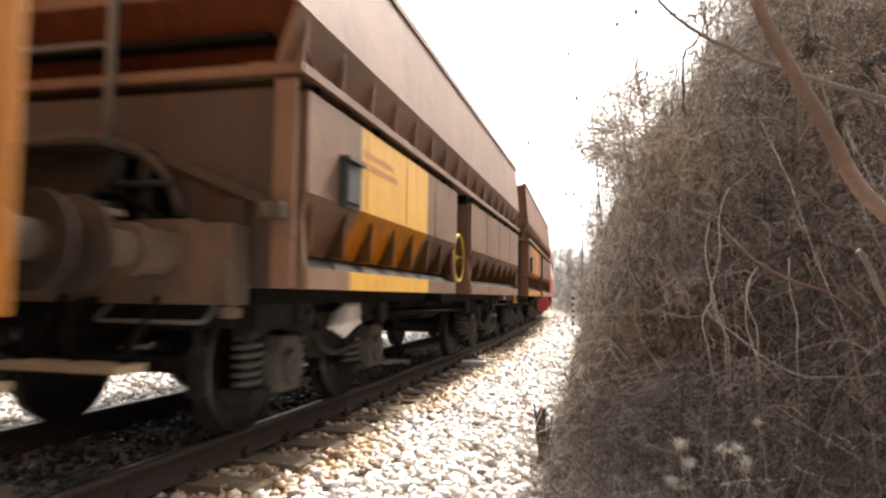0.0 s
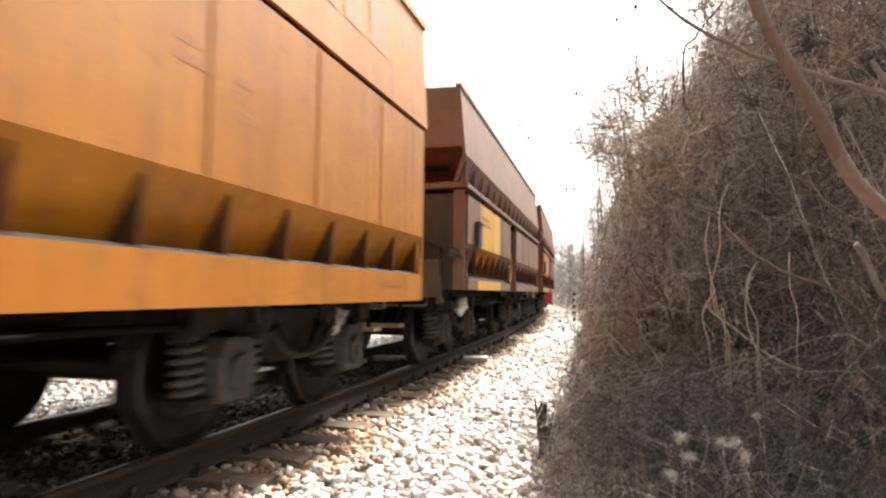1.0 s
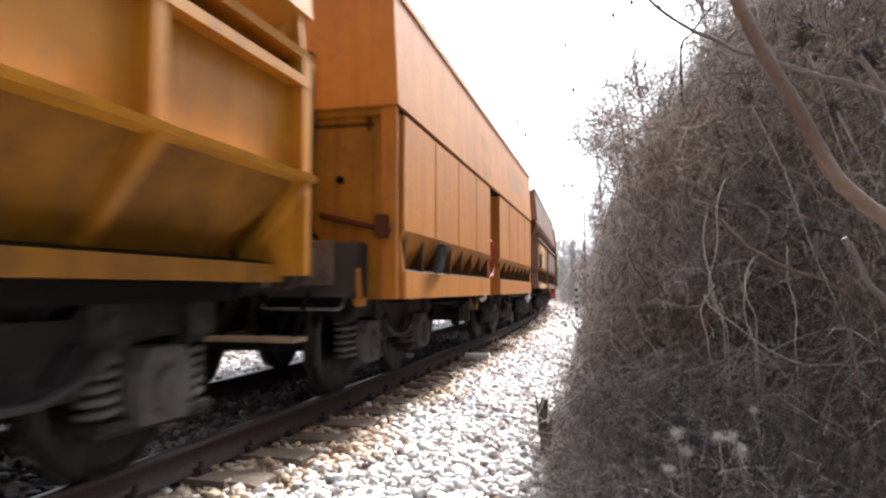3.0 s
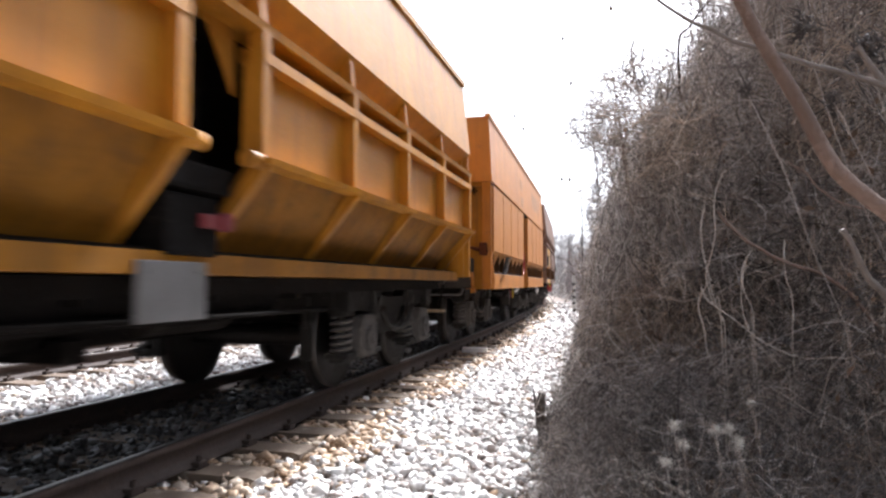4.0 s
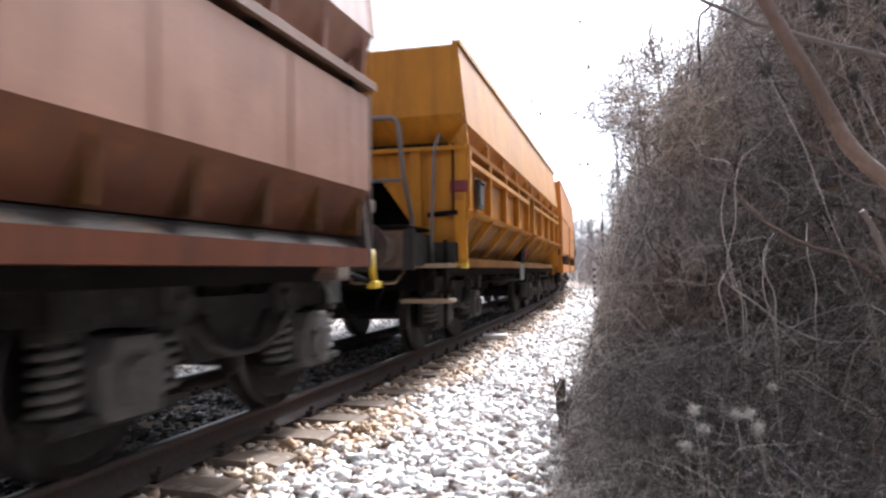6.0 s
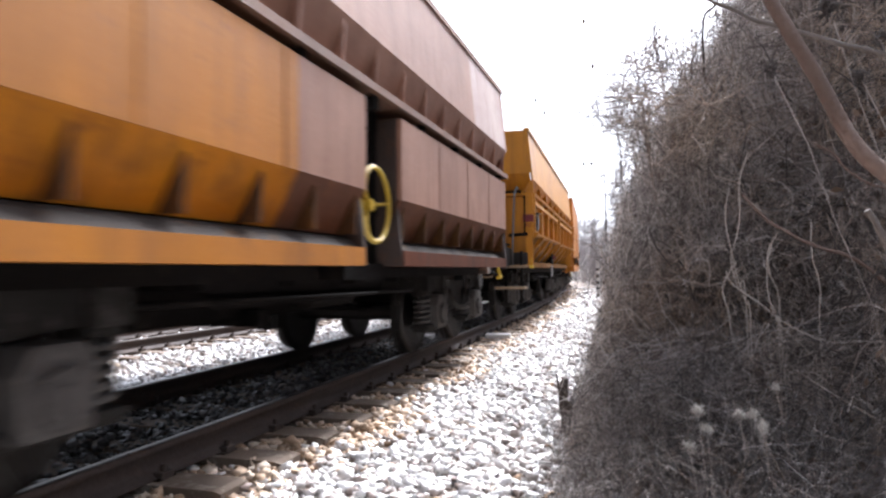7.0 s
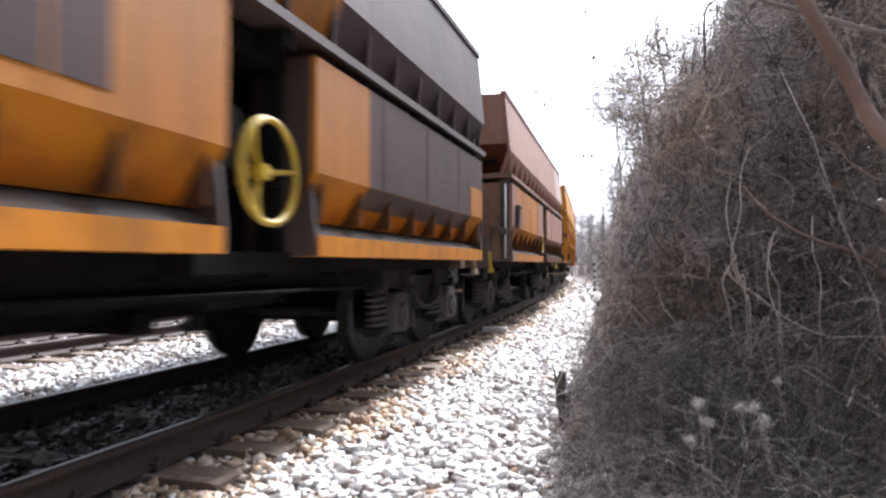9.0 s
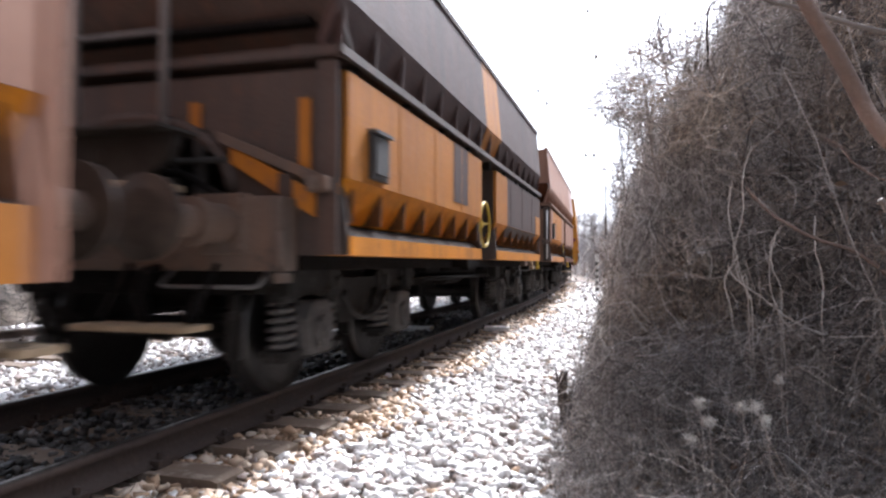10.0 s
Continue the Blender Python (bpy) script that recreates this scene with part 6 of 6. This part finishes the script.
# winding pale vine in the open face of the thicket
VINES = [[(0.494, 3.69, 1.536), (0.450, 3.69, 1.391), (0.446, 3.67, 1.202), (0.403, 3.69, 1.014), (0.430, 3.69, 0.868), (0.468, 3.69, 0.785), (0.500, 3.76, -0.45)],
         [(0.401, 3.71, 1.372), (0.378, 3.69, 1.214), (0.403, 3.67, 1.055), (0.427, 3.67, 0.920), (0.468, 3.69, 0.785), (0.486, 3.69, 0.681), (0.518, 3.76, -0.45)],
         [(0.427, 3.69, 0.996), (0.386, 3.69, 0.927), (0.360, 3.69, 0.857), (0.381, 3.67, 0.742), (0.408, 3.69, 0.596), (0.446, 3.69, 0.535), (0.493, 3.69, 0.526), (0.581, 3.75, 0.628), (0.614, 3.83, -0.45)],
         [(0.623, 3.69, 1.137), (0.575, 3.69, 1.034), (0.580, 3.67, 0.931), (0.619, 3.69, 0.828), (0.621, 3.69, 0.663), (0.635, 3.69, 0.461), (0.668, 3.76, -0.45)],
         [(0.596, 3.71, 1.075), (0.567, 3.69, 0.972), (0.572, 3.69, 0.827), (0.600, 3.67, 0.704), (0.614, 3.69, 0.623), (0.646, 3.76, -0.45)],
         [(0.378, 3.69, 0.946), (0.410, 3.69, 0.879), (0.525, 3.64, 0.785), (0.674, 3.64, 0.665), (0.854, 3.69, 0.600), (1.013, 3.69, 0.603), (1.267, 3.75, 0.526), (1.299, 3.83, -0.45)],
         [(0.784, 3.75, 1.187), (0.769, 3.69, 1.033), (0.795, 3.69, 0.911), (0.803, 3.69, 0.789), (0.798, 3.69, 0.709), (0.831, 3.76, -0.45)],
         [(0.623, 3.69, 0.679), (0.655, 3.69, 0.644), (0.745, 3.69, 0.546), (0.781, 3.69, 0.467), (0.813, 3.76, -0.45)]]
for i, v in enumerate(VINES):
    near_branch("vine_stem", "pale bare vine stem winding in the thicket", v, 0.0032, 0.0026, PALETWIG, 60 + i, wobble=0.45)
near_branch("bare_branch", "dark thin branch crossing the vines", [(0.454, 3.63, 1.327), (0.492, 3.63, 1.274), (0.604, 3.60, 1.157), (0.751, 3.60, 1.073), (0.896, 3.63, 1.022), (1.076, 3.69, 0.892), (1.394, 3.82, 0.374), (1.503, 3.83, -0.45)],
            0.006, 0.012, BARK, 45, 8, 0.4)
# thin upright saplings by the line
near_branch("sapling", "thin dark sapling standing by the line", [(-0.581, 11.98, 4.36), (-0.518, 11.98, 3.535), (-0.462, 11.98, 2.842), (-0.411, 11.98, 1.958), (-0.379, 11.98, 1.082), (-0.36, 11.98, -0.46)],
            0.006, 0.018, STUMPWOOD, 46, 12, 0.35, wobble=0.4)
near_branch("sapling", "thin sapling beside the scrub", [(-1.166, 17.98, 3.9), (-1.113, 17.98, 3.211), (-1.101, 17.98, 2.177), (-1.10, 17.98, 1.0), (-1.09, 17.98, -0.46)],
            0.006, 0.02, STUMPWOOD, 47, 12, 0.5, wobble=0.4)


def overhang(name, label, n, seed):
    """Twigs that reach out level from the top of the thicket over the line."""
    rng = np.random.default_rng(seed)
    base = np.stack([rng.uniform(-0.12, 0.30, n), rng.uniform(3.6, 5.0, n), rng.normal(1.98, 0.13, n)], -1)
    way = np.stack([-rng.uniform(0.5, 1.0, n), rng.normal(0, 0.35, n), rng.normal(0.05, 0.30, n)], -1)
    v1, f1, p1 = twig_arrays(rng, base, way, rng.uniform(0.18, 0.48, n), np.full(n, 0.0022), 6, 0.16, -0.01)
    m = n * 6
    k, j = rng.integers(0, n, m), rng.integers(1, 7, m)
    v2, f2, _ = twig_arrays(rng, p1[k, j], rng.normal(0, 1, (m, 3)) + np.array([-0.6, 0, 0.1]), rng.uniform(0.04, 0.16, m), np.full(m, 0.0013), 4, 0.3)
    v, f = join([(v1, f1), (v2, f2)])
    tagged(link(name, array_mesh(name, v, f, [TWIG], smooth=True)), label, "twig", kind="stuff")


overhang("overhanging_twigs", "dark bare twigs reaching out level against the sky", 150, 52)


def seed_head(p, r, seed):
    rng = np.random.default_rng(seed)
    n = 170
    way = rng.normal(0, 1, (n, 3))
    v, f, _ = twig_arrays(rng, np.repeat(np.array([p]), n, 0) + rng.normal(0, r * 0.38, (n, 3)) * rng.uniform(0.7, 1.3, (1, 3)), way, r * rng.uniform(0.5, 1.1, n), np.full(n, 0.0007), 3, 0.35)
    st, sf, _ = twig_arrays(rng, np.array([p]), np.array([(0.25, 0.25, -1.0)]), np.array([p[2] + 0.5]), np.array([0.0014]), 7, 0.12)
    head = tagged(link("seed_head", array_mesh("seed_head", v, f, [FLUFF], smooth=True)), "white fluffy clematis seed head on a dry stem", "seed head", "seed heads in the thicket")
    link("stem", array_mesh("stem", st, sf, [TWIG], smooth=True), head)


for i, (px, py, pz) in enumerate([(0.155, 2.40, 0.49), (0.185, 2.42, 0.425), (0.275, 2.32, 0.50), (0.315, 2.33, 0.50), (0.345, 2.34, 0.455), (0.125, 2.38, 0.375), (0.41, 2.5, 0.56)]):
    seed_head((px, py, pz), 0.020 if i < 6 else 0.014, 70 + i)


def broken_post():
    bm = bmesh.new()
    n = 12
    p = curve_points([(0, 0, -0.12), (0.015, 0, 0.12), (-0.01, 0.01, 0.3), (0.01, 0.0, 0.46)], 6)
    tube(bm, p, 0.052, n, 0, 0.026)
    for k, (dx, dz) in enumerate(((0.05, 0.25), (-0.045, 0.34), (0.03, 0.2))):
        tube(bm, [(dx * 0.5, 0, dz - 0.15), (dx, 0.02, dz), (dx * 1.4, 0.03, dz + 0.14)], 0.018, 6, 0, 0.006)
    for v in bm.verts:
        v.co += noise.noise_vector(v.co * 14) * 0.012
    o = part("stump", bm, STUMPWOOD, None)
    o.location = (-0.64, 5.27, -0.33)
    tagged(o, "dark broken stump at the edge of the ballast", "stump")


broken_post()


def marker_post():
    post = thing("marker_post", "black and white banded marker post by the track", "post")
    post.matrix_basis = line_pose(28.2, 2.42, -0.42)
    for i in range(11):
        bm = bmesh.new()
        disc(bm, (0, 0, 0), 0.065, i * 0.13, (i + 1) * 0.13, "z", 14)
        part("band", bm, WHITEPAINT if i % 2 else BLACKPAINT, post)
    bm = bmesh.new()
    box(bm, -0.03, 0.03, -0.07, 0.07, 1.43, 1.75, 0, 0.006)
    part("plate", bm, WHITEPAINT, post)


marker_post()


def bare_tree(x, y, height, seed, mat=HAZETWIG, thin=1.0, lean=0.0, ground=-0.5, full=1.0):
    rng = np.random.default_rng(seed)
    tree = thing("tree", "bare leafless winter tree behind the thicket", "tree", "bare trees along the line")
    tree.location = (x, y, ground)
    trunk = curve_points([(0, 0, 0), (lean * 0.3, 0.05, height * 0.35), (lean * 0.7, -0.05, height * 0.7), (lean, 0, height)], 6)
    bm = bmesh.new()
    tube(bm, trunk, height * 0.013 * thin, 7, 0, height * 0.002 * thin)
    part("trunk", bm, mat, tree, smooth=True)
    n1 = int(34 * full)
    t = rng.uniform(0.2, 0.9, n1)
    base = np.array([trunk[int(q * (len(trunk) - 1))] for q in t])
    ang = rng.uniform(0, 6.283, n1)
    way = np.stack([np.cos(ang), np.sin(ang), rng.uniform(0.3, 1.3, n1)], -1)
    ln = height * 0.34 * (1.15 - t) * rng.uniform(0.6, 1.2, n1)
    v1, f1, p1 = twig_arrays(rng, base, way, ln, height * 0.0045 * thin * (1.2 - t), 5, 0.2, -0.03)
    n2 = int(320 * full)
    k, j = rng.integers(0, n1, n2), rng.integers(1, 6, n2)
    v2, f2, p2 = twig_arrays(rng, p1[k, j], rng.normal(0, 1, (n2, 3)) + np.array([0, 0, 0.7]), height * 0.09 * rng.uniform(0.4, 1.3, n2), np.full(n2, height * 0.0026 * thin), 4, 0.3)
    n3 = int(1100 * full)
    k, j = rng.integers(0, n2, n3), rng.integers(1, 5, n3)
    v3, f3, _ = twig_arrays(rng, p2[k, j], rng.normal(0, 1, (n3, 3)) + np.array([0, 0, 0.4]), height * 0.045 * rng.uniform(0.4, 1.3, n3), np.full(n3, height * 0.0016 * thin), 3, 0.3)
    v, f = join([(v1, f1), (v2, f2), (v3, f3)])
    link("crown", array_mesh("crown", v, f, [mat], smooth=True), tree)
    return tree


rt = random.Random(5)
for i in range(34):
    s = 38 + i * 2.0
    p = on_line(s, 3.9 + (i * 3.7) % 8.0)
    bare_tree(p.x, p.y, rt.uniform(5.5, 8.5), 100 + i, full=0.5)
# thin saplings that stand out of the thicket against the sky
bare_tree(0.28, 4.5, 2.9, 152, TWIG, 0.5, -0.35, full=0.7)
bare_tree(0.32, 6.2, 3.0, 143, TWIG, 0.55, -0.45, full=0.8)
bare_tree(0.55, 5.2, 3.3, 150, TWIG, 0.6, -0.5)
bare_tree(0.35, 8.6, 3.9, 151, TWIG, 0.6, -0.5)
bare_tree(0.9, 6.0, 4.6, 146, TWIG, 0.4, -0.3)
bare_tree(0.8, 10.5, 5.0, 147, TWIG, 0.4, -0.3)
bare_tree(1.3, 4.6, 4.6, 148, TWIG, 0.4, -0.5)
bare_tree(1.9, 7.5, 6.0, 149, TWIG, 0.45, -0.4)
hanging_tips()


def motions():
    """The train rolls away along the arc; every wheelset turns with it."""
    chord = 3.6 ** 2 / (2 * RC)
    for car, s9 in CARS:
        walk(car, [(k * 0.5, line_pose(s9 + travel(k * 0.5), -chord)) for k in range(21)])
    for w, ax, start in WHEELSETS:
        walk(w, [(k * 0.1, pose(ax, 0, 0.46, 0, 0, 0) @ Matrix.Rotation(radians(start) + travel(k * 0.1) / 0.46, 4, "Y")) for k in range(101)])


motions()
